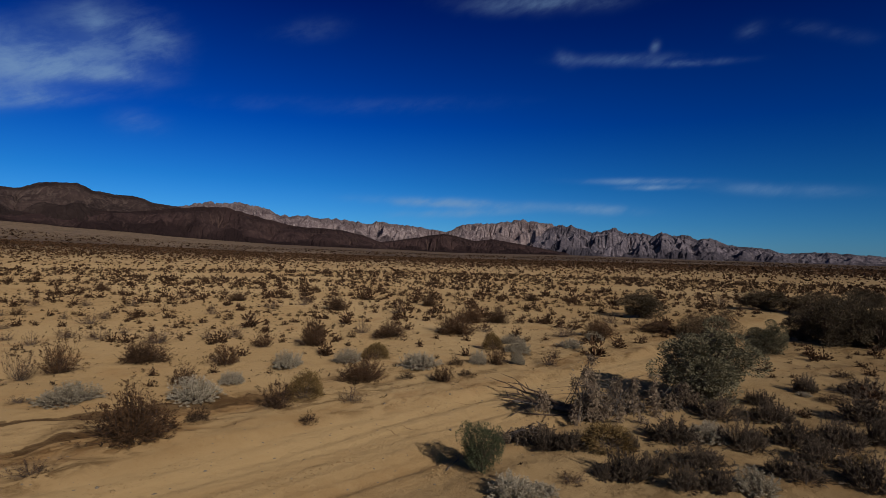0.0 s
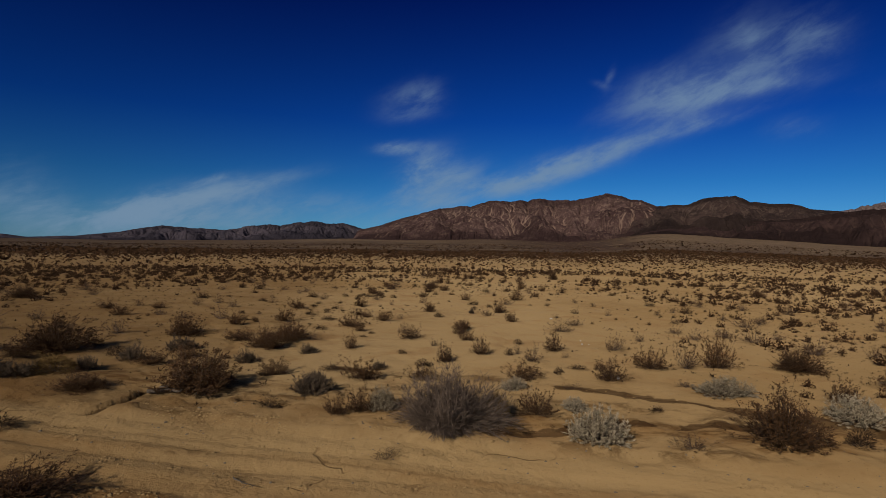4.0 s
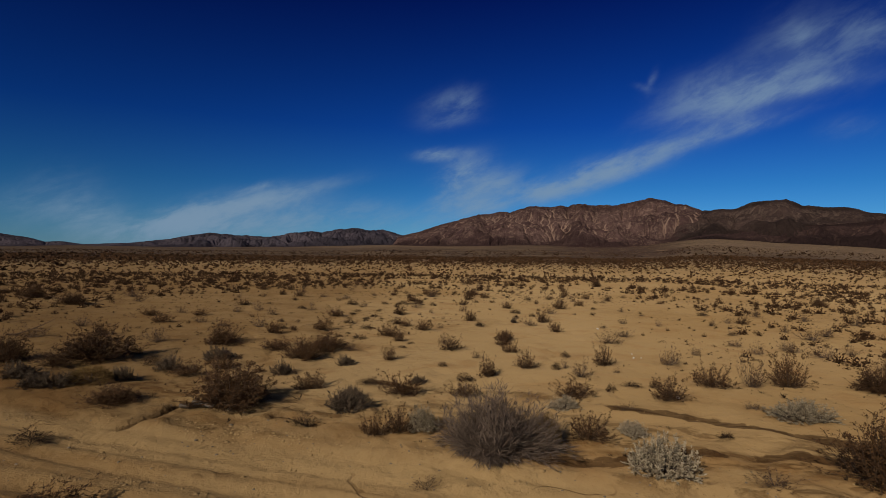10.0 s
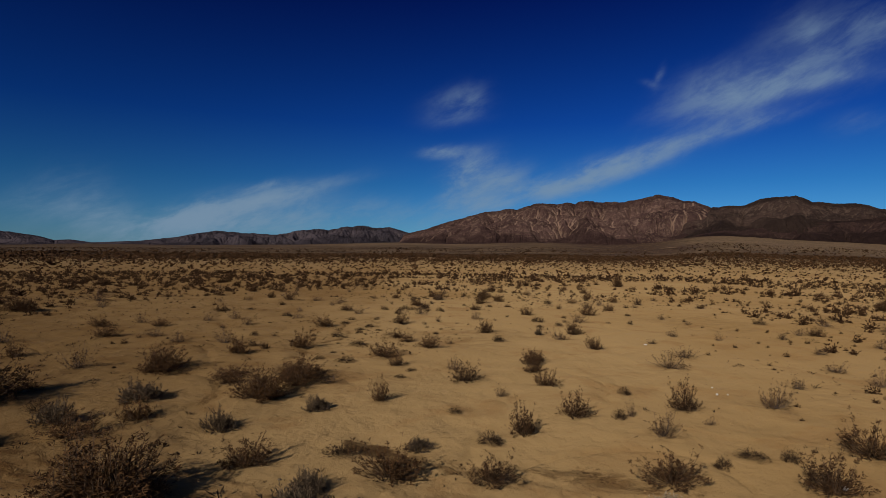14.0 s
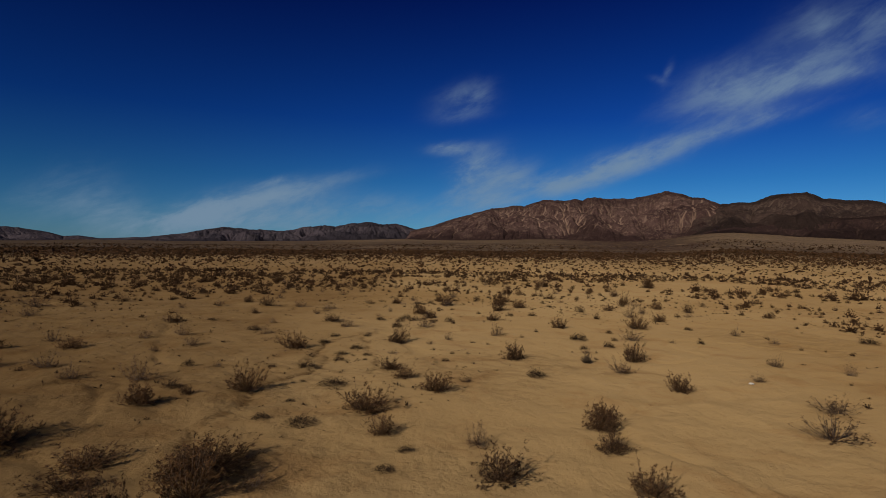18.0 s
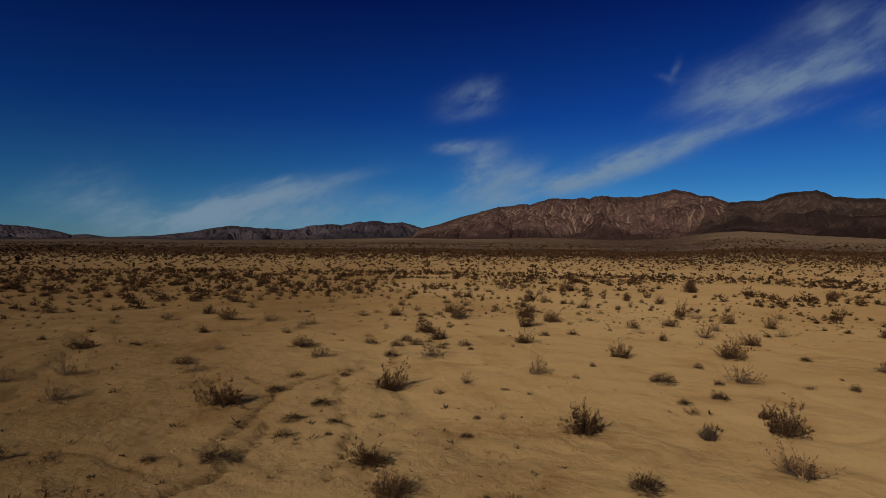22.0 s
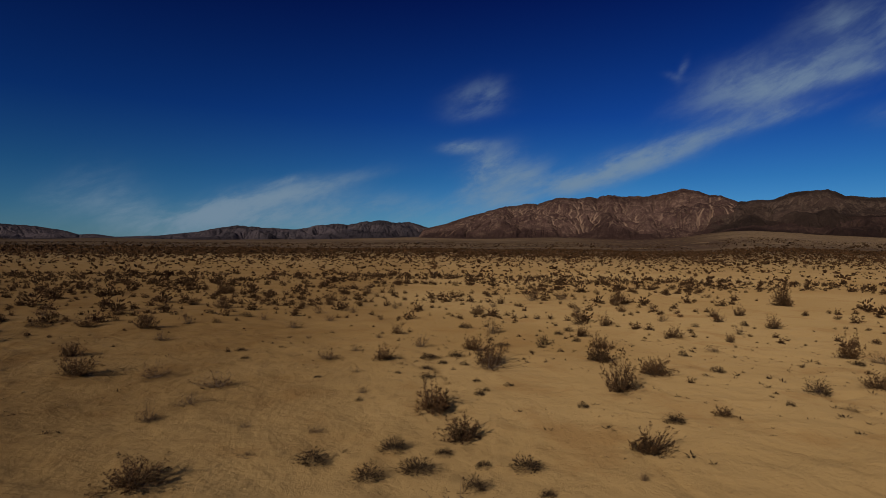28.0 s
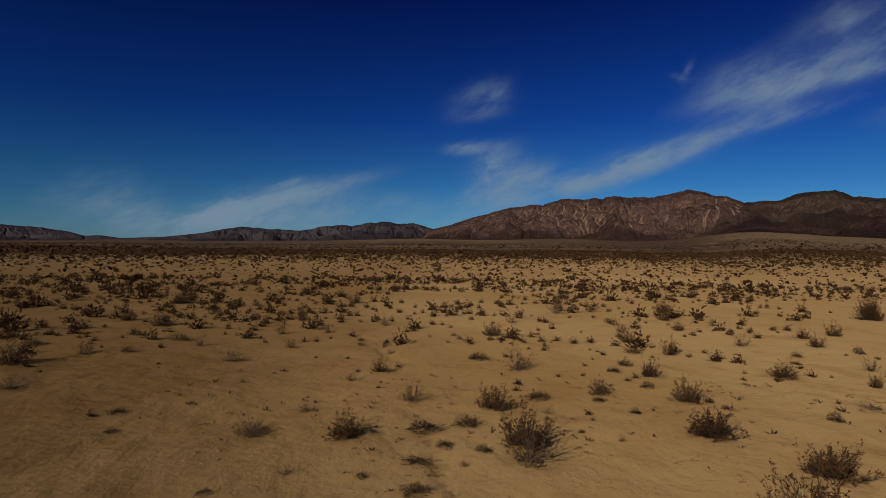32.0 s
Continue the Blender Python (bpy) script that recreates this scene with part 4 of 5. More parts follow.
shrub("mound", 6.64, 10.29, 0.77, 0.31)
shrub("mound", 7.03, 14.34, 1.15, 0.46)
shrub("mound", 7.55, 11.26, 0.97, 0.36)
shrub("mound", 7.72, 10.09, 1.09, 0.52)
shrub("mound", 7.73, 12.42, 1.07, 0.50)
shrub("mound", 8.33, 14.18, 1.33, 0.40)
shrub("mound", 8.69, 12.39, 1.31, 0.54)
shrub("mound", 8.89, 15.76, 0.87, 0.33)
shrub("mound", 9.75, 12.51, 0.86, 0.54)
shrub("mound", 10.77, 14.20, 1.66, 0.62)
shrub("mound", 11.29, 17.54, 0.90, 0.44)
shrub("mound", 12.97, 17.33, 1.53, 0.46)
shrub("creosote", -81.44, 15.91, 1.46, 0.71)
shrub("creosote", -79.12, 26.89, 1.02, 0.63)
shrub("creosote", -75.85, 41.01, 1.07, 0.72)
shrub("creosote", -73.41, 13.75, 1.02, 0.60)
shrub("creosote", -70.76, 15.46, 1.32, 0.67)
shrub("creosote", -70.50, 12.20, 1.00, 0.39)
shrub("creosote", -70.49, 21.96, 0.81, 0.73)
shrub("creosote", -69.95, 20.11, 0.55, 0.38)
shrub("creosote", -68.48, 43.92, 1.13, 0.84)
shrub("creosote", -68.12, 10.20, 0.96, 0.46)
shrub("creosote", -65.38, 41.03, 0.88, 0.91)
shrub("creosote", -63.54, 9.43, 0.93, 0.53)
shrub("creosote", -63.09, 28.99, 0.94, 0.62)
shrub("creosote", -63.04, 5.88, 0.96, 0.46)
shrub("creosote", -62.03, 53.57, 1.46, 1.41)
shrub("creosote", -62.02, 11.99, 1.03, 0.70)
shrub("creosote", -61.93, 38.58, 0.60, 0.48)
shrub("creosote", -59.94, 33.76, 0.80, 0.55)
shrub("creosote", -58.84, 2.17, 0.87, 0.45)
shrub("creosote", -58.44, 44.66, 0.85, 0.56)
shrub("creosote", -58.41, 42.46, 0.67, 0.45)
shrub("creosote", -57.86, 22.36, 0.56, 0.40)
shrub("creosote", -57.32, 33.51, 0.72, 0.57)
shrub("creosote", -57.09, -9.63, 2.30, 1.07)
shrub("creosote", -56.72, 40.90, 0.75, 0.45)
shrub("creosote", -56.28, 10.15, 0.88, 0.59)
shrub("creosote", -54.53, 29.97, 0.79, 0.60)
shrub("creosote", -53.68, 41.35, 0.87, 0.67)
shrub("creosote", -53.15, 34.00, 0.87, 0.51)
shrub("creosote", -53.01, 23.71, 0.83, 0.67)
shrub("creosote", -52.47, 10.99, 1.22, 0.62)
shrub("creosote", -52.15, 19.94, 1.02, 0.47)
shrub("creosote", -52.11, 28.95, 0.84, 0.56)
shrub("creosote", -51.20, 35.23, 0.42, 0.44)
shrub("creosote", -50.50, 23.13, 1.15, 0.73)
shrub("creosote", -49.61, 27.02, 1.12, 0.73)
shrub("creosote", -49.30, -5.98, 2.29, 0.94)
shrub("creosote", -48.38, 9.77, 0.58, 0.39)
shrub("creosote", -47.30, 27.29, 1.15, 0.70)
shrub("creosote", -47.04, 36.40, 1.09, 0.97)
shrub("creosote", -46.29, 5.55, 1.16, 0.58)
shrub("creosote", -46.24, 19.37, 1.35, 0.66)
shrub("creosote", -46.02, 24.84, 1.10, 0.85)
shrub("creosote", -44.11, 19.14, 0.98, 0.57)
shrub("creosote", -43.79, 13.23, 1.07, 0.39)
shrub("creosote", -43.62, 36.30, 0.86, 0.67)
shrub("creosote", -43.55, 31.99, 0.80, 0.50)
shrub("creosote", -43.49, 25.80, 0.55, 0.21)
shrub("creosote", -42.24, 22.33, 0.88, 0.57)
shrub("creosote", -41.84, 37.37, 0.77, 0.60)
shrub("creosote", -40.35, 28.30, 0.41, 0.39)
shrub("creosote", -39.76, -0.67, 1.15, 0.62)
shrub("creosote", -38.94, 2.10, 0.93, 0.45)
shrub("creosote", -38.05, 23.91, 0.97, 0.54)
shrub("creosote", -38.01, 30.87, 0.90, 0.54)
shrub("creosote", -37.51, 39.54, 0.81, 0.36)
shrub("creosote", -36.70, 14.46, 1.00, 0.82)
shrub("creosote", -36.45, 9.99, 1.17, 0.74)
shrub("creosote", -36.35, 27.66, 1.15, 0.79)
shrub("creosote", -35.78, 0.01, 1.17, 0.57)
shrub("creosote", -31.61, -2.51, 0.82, 0.52)
shrub("creosote", -31.40, 12.25, 0.87, 0.45)
shrub("creosote", -31.34, 17.05, 0.95, 0.72)
shrub("creosote", -31.07, 51.74, 1.48, 0.77)
shrub("creosote", -30.61, 21.79, 0.42, 0.39)
shrub("creosote", -30.01, 7.54, 1.12, 0.82)
shrub("creosote", -29.96, 6.07, 0.43, 0.33)
shrub("creosote", -29.96, 12.19, 0.79, 0.38)
shrub("creosote", -29.82, 21.39, 0.93, 0.71)
shrub("creosote", -29.35, 5.01, 1.06, 0.70)
shrub("creosote", -27.98, 12.39, 1.02, 0.61)
shrub("creosote", -27.11, 2.42, 1.58, 0.88)
shrub("creosote", -27.07, 10.11, 1.34, 0.57)
shrub("creosote", -25.68, 19.22, 0.80, 0.66)
shrub("creosote", -25.32, 4.41, 1.33, 0.44)
shrub("creosote", -25.13, 9.89, 0.75, 0.42)
shrub("creosote", -25.12, -4.77, 1.75, 1.04)
shrub("creosote", -24.56, 32.77, 0.98, 0.50)
shrub("creosote", -24.50, -2.04, 2.98, 1.27)
shrub("creosote", -24.28, 15.19, 0.83, 0.50)
shrub("creosote", -24.22, 4.25, 1.06, 0.34)
shrub("creosote", -24.22, 6.33, 1.74, 0.61)
shrub("creosote", -23.62, 14.59, 0.95, 0.58)
shrub("creosote", -23.34, -3.11, 1.31, 0.54)
shrub("creosote", -23.23, 6.09, 1.20, 0.81)
shrub("creosote", -22.31, 13.78, 0.75, 0.44)
shrub("creosote", -22.29, 4.93, 1.49, 0.86)
shrub("creosote", -21.93, 10.96, 1.06, 0.55)
shrub("creosote", -21.30, 2.02, 0.99, 0.56)
shrub("creosote", -20.70, 7.79, 0.64, 0.52)
shrub("creosote", -20.46, 12.94, 0.74, 0.51)
shrub("creosote", -20.25, 0.87, 1.16, 0.49)
shrub("creosote", -17.57, -0.94, 1.43, 0.50)
shrub("creosote", -17.36, 11.63, 0.84, 0.58)
shrub("creosote", -17.27, 4.02, 1.07, 0.58)
shrub("creosote", -16.88, 9.81, 0.89, 0.67)
shrub("creosote", -16.78, 14.63, 0.80, 0.72)
shrub("creosote", -16.22, 1.82, 2.43, 1.17)
shrub("creosote", -15.99, 44.27, 1.75, 0.77)
shrub("creosote", -15.68, 6.28, 1.25, 0.68)
shrub("creosote", -14.70, 7.78, 0.78, 0.50)
shrub("creosote", -13.45, 10.64, 1.01, 0.58)
shrub("creosote", -12.83, 15.39, 1.21, 0.71)
shrub("creosote", -12.60, 4.40, 0.62, 0.48)
shrub("creosote", -12.46, 4.97, 0.80, 0.54)
shrub("creosote", -12.09, 12.84, 1.04, 0.65)
shrub("creosote", -12.05, 17.93, 1.24, 1.11)
shrub("creosote", -10.80, -1.50, 2.05, 0.52)
shrub("creosote", -10.42, 19.89, 1.73, 0.77)
shrub("creosote", -10.33, 8.50, 0.95, 0.59)
shrub("creosote", -7.67, 16.94, 0.94, 0.62)
shrub("creosote", -7.56, 19.97, 1.28, 0.86)
shrub("creosote", -7.45, 23.70, 0.94, 0.73)
shrub("creosote", -7.28, 39.07, 1.74, 1.12)
shrub("creosote", -6.29, 11.67, 1.70, 1.04)
shrub("creosote", -5.44, 24.20, 1.38, 1.20)
shrub("creosote", -4.12, 14.36, 0.85, 0.66)
shrub("creosote", -2.48, 17.89, 1.49, 0.77)
shrub("creosote", -2.44, 26.88, 1.72, 0.82)
shrub("creosote", -0.95, 43.16, 1.50, 0.91)
shrub("creosote", 0.05, 17.99, 0.80, 0.65)
shrub("creosote", 0.68, 28.25, 2.08, 1.13)
shrub("creosote", 1.78, 33.27, 1.64, 1.12)
shrub("creosote", 2.08, 20.87, 0.83, 0.70)
shrub("creosote", 3.29, 33.44, 1.65, 1.03)
shrub("creosote", 7.82, 49.73, 1.48, 0.67)
shrub("creosote", 7.84, 28.17, 1.67, 0.89)
shrub("creosote", 11.68, 30.52, 2.55, 0.70)
shrub("creosote", 13.48, 37.72, 3.33, 1.51)
shrub("creosote", 18.57, 29.14, 2.07, 1.23)
shrub("creosote", 18.98, 27.54, 2.97, 2.09)
shrub("creosote", 20.40, 27.61, 2.71, 2.15)
shrub("creosote", 20.73, 26.61, 2.10, 1.78)
shrub("creosote", 25.80, 45.38, 4.00, 1.47)
shrub("creosote", 27.66, 42.14, 3.73, 1.77)
shrub("creosote", 38.48, 51.24, 4.00, 1.56)
shrub("tuft", -67.60, 14.71, 0.56, 0.27)
shrub("tuft", -65.78, 16.49, 0.67, 0.26)
shrub("tuft", -65.75, 11.63, 0.74, 0.28)
shrub("tuft", -64.40, 7.40, 0.86, 0.35)
shrub("tuft", -63.22, 14.90, 0.39, 0.23)
shrub("tuft", -58.79, 26.18, 0.67, 0.27)
shrub("tuft", -57.87, 32.24, 0.59, 0.29)
shrub("tuft", -56.23, 30.45, 0.46, 0.26)
shrub("tuft", -55.60, 29.45, 0.43, 0.21)
shrub("tuft", -55.49, 15.57, 0.38, 0.15)
shrub("tuft", -55.15, 37.47, 0.37, 0.20)
shrub("tuft", -55.04, 40.88, 0.40, 0.30)
shrub("tuft", -54.36, 36.29, 0.35, 0.15)
shrub("tuft", -54.16, 15.62, 0.30, 0.11)
shrub("tuft", -53.56, 25.37, 0.61, 0.17)
shrub("tuft", -53.40, 28.82, 0.35, 0.21)
shrub("tuft", -53.39, 27.16, 0.48, 0.47)
shrub("tuft", -52.81, 26.71, 0.37, 0.14)
shrub("tuft", -52.14, 21.65, 0.66, 0.23)
shrub("tuft", -52.09, 22.61, 0.51, 0.24)
shrub("tuft", -51.41, 26.66, 0.26, 0.15)
shrub("tuft", -50.88, 21.59, 0.34, 0.15)
shrub("tuft", -50.74, 24.64, 0.16, 0.09)
shrub("tuft", -50.38, 22.16, 0.29, 0.14)
shrub("tuft", -50.34, 20.80, 0.41, 0.17)
shrub("tuft", -50.32, 17.37, 0.26, 0.08)
shrub("tuft", -50.08, 19.77, 0.22, 0.09)
shrub("tuft", -49.43, 30.70, 0.33, 0.25)
shrub("tuft", -49.15, 20.37, 0.45, 0.20)
shrub("tuft", -48.33, 21.57, 0.24, 0.12)
shrub("tuft", -47.64, 22.27, 0.30, 0.11)
shrub("tuft", -47.51, 17.86, 0.20, 0.11)
shrub("tuft", -47.25, 21.31, 0.22, 0.11)
shrub("tuft", -46.96, 20.97, 0.27, 0.20)
shrub("tuft", -46.85, 29.50, 0.41, 0.21)
shrub("tuft", -46.14, 35.47, 0.47, 0.23)
shrub("tuft", -46.07, 7.30, 0.46, 0.15)
shrub("tuft", -45.16, 22.95, 0.29, 0.17)
shrub("tuft", -43.99, 17.61, 0.49, 0.29)
shrub("tuft", -43.90, 16.04, 0.54, 0.23)
shrub("tuft", -43.77, 29.73, 0.58, 0.42)
shrub("tuft", -43.45, 18.44, 0.34, 0.14)
shrub("tuft", -43.40, 24.17, 0.46, 0.25)
shrub("tuft", -43.22, 27.82, 0.23, 0.14)
shrub("tuft", -42.80, 16.77, 0.50, 0.29)
shrub("tuft", -42.76, 17.61, 0.56, 0.28)
shrub("tuft", -42.67, 18.88, 0.30, 0.12)
shrub("tuft", -42.27, 19.55, 0.50, 0.27)
shrub("tuft", -42.08, 9.02, 0.65, 0.22)
shrub("tuft", -41.77, 18.28, 0.36, 0.23)
shrub("tuft", -41.11, 19.21, 0.26, 0.17)
shrub("tuft", -40.76, 15.85, 0.50, 0.28)
shrub("tuft", -38.89, 12.26, 0.50, 0.17)
shrub("tuft", -38.40, 13.57, 0.33, 0.17)
shrub("tuft", -37.47, 11.42, 0.53, 0.20)
shrub("tuft", -36.88, 21.71, 0.20, 0.16)
shrub("tuft", -35.72, 12.29, 0.50, 0.21)
shrub("tuft", -35.60, 25.13, 0.31, 0.20)
shrub("tuft", -34.98, 29.83, 0.37, 0.21)
shrub("tuft", -34.66, 11.47, 0.55, 0.14)
shrub("tuft", -34.32, 22.26, 0.76, 0.31)
shrub("tuft", -34.12, 12.27, 0.33, 0.12)
shrub("tuft", -33.92, 6.13, 0.37, 0.25)
shrub("tuft", -33.56, 11.07, 0.40, 0.18)
shrub("tuft", -33.40, 23.53, 0.29, 0.17)
shrub("tuft", -33.38, 11.98, 0.19, 0.09)
shrub("tuft", -33.02, 15.32, 0.17, 0.10)
shrub("tuft", -32.85, 8.64, 0.29, 0.14)
shrub("tuft", -32.58, 9.72, 0.58, 0.23)
shrub("tuft", -32.36, 21.03, 0.35, 0.19)
shrub("tuft", -32.35, 22.32, 0.46, 0.25)
shrub("tuft", -32.19, 14.64, 0.31, 0.13)
shrub("tuft", -31.49, 26.73, 0.30, 0.24)
shrub("tuft", -30.97, 5.67, 0.47, 0.27)
shrub("tuft", -29.89, 9.95, 0.73, 0.19)
shrub("tuft", -29.01, 34.58, 0.77, 0.30)
shrub("tuft", -28.64, 8.51, 0.27, 0.10)
shrub("tuft", -28.55, 16.11, 0.54, 0.31)
shrub("tuft", -27.10, 7.61, 0.39, 0.15)
shrub("tuft", -26.47, 8.39, 0.63, 0.20)
shrub("tuft", -25.48, -0.95, 0.65, 0.29)
shrub("tuft", -23.82, 9.95, 0.33, 0.13)
shrub("tuft", -23.05, 9.25, 0.36, 0.10)
shrub("tuft", -22.93, -0.16, 0.59, 0.38)
shrub("tuft", -18.83, 9.10, 0.33, 0.16)
shrub("tuft", -18.54, 14.28, 0.32, 0.25)
shrub("tuft", -17.08, 5.72, 0.54, 0.21)
shrub("tuft", -16.83, 12.55, 0.30, 0.32)
shrub("tuft", -16.68, 8.87, 0.54, 0.25)
shrub("tuft", -15.36, -2.28, 0.71, 0.30)
shrub("tuft", -13.82, 3.13, 0.57, 0.32)
shrub("tuft", -13.73, 13.04, 0.55, 0.15)
shrub("tuft", -13.66, 12.15, 0.32, 0.27)
shrub("tuft", -13.26, 13.52, 0.34, 0.26)
shrub("tuft", -9.28, 11.47, 0.32, 0.17)
shrub("tuft", -5.55, 13.04, 0.52, 0.40)
shrub("tuft", -3.10, 13.37, 0.42, 0.26)
shrub("tuft", -1.07, 18.15, 0.43, 0.26)
shrub("tuft", 0.57, 20.38, 0.51, 0.35)
shrub("tuft", 0.85, 18.73, 0.48, 0.22)
shrub("tuft", 11.31, 16.42, 0.65, 0.24)
shrub("tuft", 13.93, 19.62, 0.66, 0.30)
shrub("burro", -12.60, 9.63, 0.79, 0.34)
shrub("burro", -12.34, 5.46, 0.81, 0.52)
shrub("burro", -10.16, 9.59, 0.68, 0.32)
shrub("burro", -9.43, 14.39, 1.41, 0.48)
shrub("burro", -8.40, 8.57, 1.21, 0.69)
shrub("burro", -6.54, 15.16, 1.41, 0.58)
shrub("burro", -6.28, 17.07, 0.84, 0.36)
shrub("burro", -5.38, 20.01, 1.18, 0.57)
shrub("burro", -3.38, 20.55, 1.01, 0.49)
shrub("burro", -0.78, 19.75, 1.36, 0.53)
shrub("burro", 1.23, 9.50, 1.02, 0.36)
shrub("burro", 1.35, 20.73, 0.62, 0.48)
shrub("burro", 1.72, 9.61, 0.66, 0.20)
shrub("burro", 2.81, 20.86, 0.62, 0.56)
shrub("burro", 3.19, 25.71, 1.14, 0.44)
shrub("burro", 3.20, 23.30, 1.26, 0.49)
shrub("burro", 5.49, 9.84, 0.83, 0.37)
shrub("burro", 5.64, 24.64, 1.07, 0.38)
shrub("burro", 6.05, 12.71, 1.12, 0.36)
shrub("burro", 7.23, 26.93, 1.07, 0.41)
shrub("burro", 10.93, 17.06, 0.44, 0.15)
shrub("twig_dome", -10.49, 6.26, 2.10, 1.14)
shrub("golden", -20.31, -1.73, 1.15, 0.48)
shrub("golden", -10.47, 7.53, 0.64, 0.58)
shrub("golden", -3.67, 15.34, 0.94, 0.70)
shrub("golden", -2.52, 22.00, 0.98, 0.59)
shrub("golden", 2.19, 23.97, 0.81, 0.64)
shrub("golden", 3.59, 11.97, 1.17, 0.50)
shrub("golden", 8.05, 10.90, 0.58, 0.27)
shrub("wispy", -70.00, 39.56, 1.05, 0.61)
shrub("wispy", -69.93, 37.06, 1.13, 0.95)
shrub("wispy", -68.67, 6.83, 0.95, 0.54)
shrub("wispy", -67.96, 25.56, 0.61, 0.49)
shrub("wispy", -66.34, 31.83, 0.58, 0.50)
shrub("wispy", -66.19, 20.46, 0.68, 0.57)
shrub("wispy", -66.12, 22.40, 0.55, 0.39)
shrub("wispy", -64.01, 17.22, 0.55, 0.45)
shrub("wispy", -63.59, 26.25, 0.24, 0.19)
shrub("wispy", -63.20, 13.65, 0.83, 0.51)
shrub("wispy", -62.68, 41.65, 0.64, 0.40)
shrub("wispy", -62.35, 20.24, 0.62, 0.36)
shrub("wispy", -62.21, 35.33, 0.83, 0.53)
shrub("wispy", -62.06, 22.88, 0.43, 0.29)
shrub("wispy", -60.70, 18.18, 0.84, 0.43)
shrub("wispy", -60.69, 23.58, 0.41, 0.20)
shrub("wispy", -58.82, 12.76, 0.73, 0.39)
shrub("wispy", -57.94, 37.96, 0.75, 0.50)
shrub("wispy", -57.67, 18.36, 0.31, 0.12)
shrub("wispy", -57.01, 21.27, 0.45, 0.28)
shrub("wispy", -56.94, 26.70, 1.05, 0.77)
shrub("wispy", -56.18, -2.47, 1.93, 0.94)
shrub("wispy", -54.42, 8.12, 0.88, 0.46)
shrub("wispy", -54.38, 19.54, 0.50, 0.23)
shrub("wispy", -54.36, 22.11, 0.73, 0.57)
shrub("wispy", -53.06, 18.29, 1.02, 0.42)
shrub("wispy", -52.86, 5.89, 0.65, 0.39)
shrub("wispy", -52.80, 37.72, 0.56, 0.47)
shrub("wispy", -52.28, 24.82, 0.29, 0.15)
shrub("wispy", -51.75, 12.96, 0.94, 0.51)
shrub("wispy", -51.11, -1.79, 1.15, 0.67)
shrub("wispy", -50.70, 18.63, 0.34, 0.15)
shrub("wispy", -50.10, 14.64, 1.08, 0.42)
shrub("wispy", -49.97, 25.03, 0.18, 0.17)
shrub("wispy", -49.90, 21.53, 0.23, 0.13)
shrub("wispy", -49.75, 32.59, 0.55, 0.24)
shrub("wispy", -49.68, 22.71, 1.08, 0.75)
shrub("wispy", -48.34, 13.98, 0.81, 0.26)
shrub("wispy", -48.33, 18.18, 0.38, 0.23)
shrub("wispy", -47.27, 13.17, 0.55, 0.40)
shrub("wispy", -46.19, 15.03, 0.31, 0.11)
shrub("wispy", -46.18, 36.69, 0.75, 0.36)
shrub("wispy", -45.45, 16.37, 0.42, 0.18)
shrub("wispy", -44.56, 41.90, 0.96, 0.37)
shrub("wispy", -44.44, 15.01, 0.41, 0.10)
shrub("wispy", -44.25, 10.21, 0.56, 0.30)
shrub("wispy", -42.66, 9.21, 0.44, 0.23)
shrub("wispy", -42.57, 29.19, 0.59, 0.16)
shrub("wispy", -41.92, 33.33, 0.78, 0.56)
shrub("wispy", -41.48, 13.42, 0.91, 0.51)
shrub("wispy", -41.31, 1.05, 0.97, 0.54)
shrub("wispy", -41.24, 5.91, 0.86, 0.61)
shrub("wispy", -41.04, 4.42, 0.72, 0.51)
shrub("wispy", -41.02, 21.06, 0.25, 0.16)
shrub("wispy", -40.69, 9.44, 0.79, 0.38)
shrub("wispy", -40.40, 17.24, 1.12, 0.63)
shrub("wispy", -40.12, 30.64, 0.93, 0.72)
shrub("wispy", -39.19, 34.53, 0.72, 0.37)
shrub("wispy", -38.80, 13.82, 0.31, 0.15)
shrub("wispy", -37.97, 6.24, 0.79, 0.45)
shrub("wispy", -37.37, 5.00, 0.51, 0.30)
shrub("wispy", -36.54, 19.25, 0.71, 0.72)
shrub("wispy", -36.32, 16.70, 0.46, 0.39)
shrub("wispy", -35.59, 20.07, 0.33, 0.17)
shrub("wispy", -35.52, 15.48, 0.34, 0.23)
shrub("wispy", -35.33, -3.74, 1.15, 0.56)
shrub("wispy", -35.31, 1.95, 0.94, 0.56)
shrub("wispy", -35.16, 17.32, 0.35, 0.13)
shrub("wispy", -34.57, 17.72, 0.21, 0.13)
shrub("wispy", -34.06, 13.29, 0.45, 0.19)
shrub("wispy", -33.64, 6.98, 0.43, 0.20)
shrub("wispy", -33.42, 24.48, 1.14, 0.62)
shrub("wispy", -33.31, 2.95, 0.90, 0.42)
shrub("wispy", -32.88, 15.92, 0.28, 0.13)
shrub("wispy", -32.82, 30.62, 0.70, 0.41)
shrub("wispy", -32.45, 4.79, 0.99, 0.72)
shrub("wispy", -32.11, 25.70, 0.42, 0.16)
shrub("wispy", -31.70, 20.64, 0.46, 0.18)
shrub("wispy", -31.67, -5.12, 1.26, 0.73)
shrub("wispy", -30.64, 30.37, 0.56, 0.25)
shrub("wispy", -28.86, 13.83, 0.46, 0.27)
shrub("wispy", -28.48, -0.08, 1.12, 0.76)
shrub("wispy", -28.01, 19.18, 1.05, 0.55)
shrub("wispy", -26.89, 25.15, 0.63, 0.46)
shrub("wispy", -26.48, 36.78, 1.10, 0.53)
shrub("wispy", -25.43, 22.34, 0.53, 0.26)
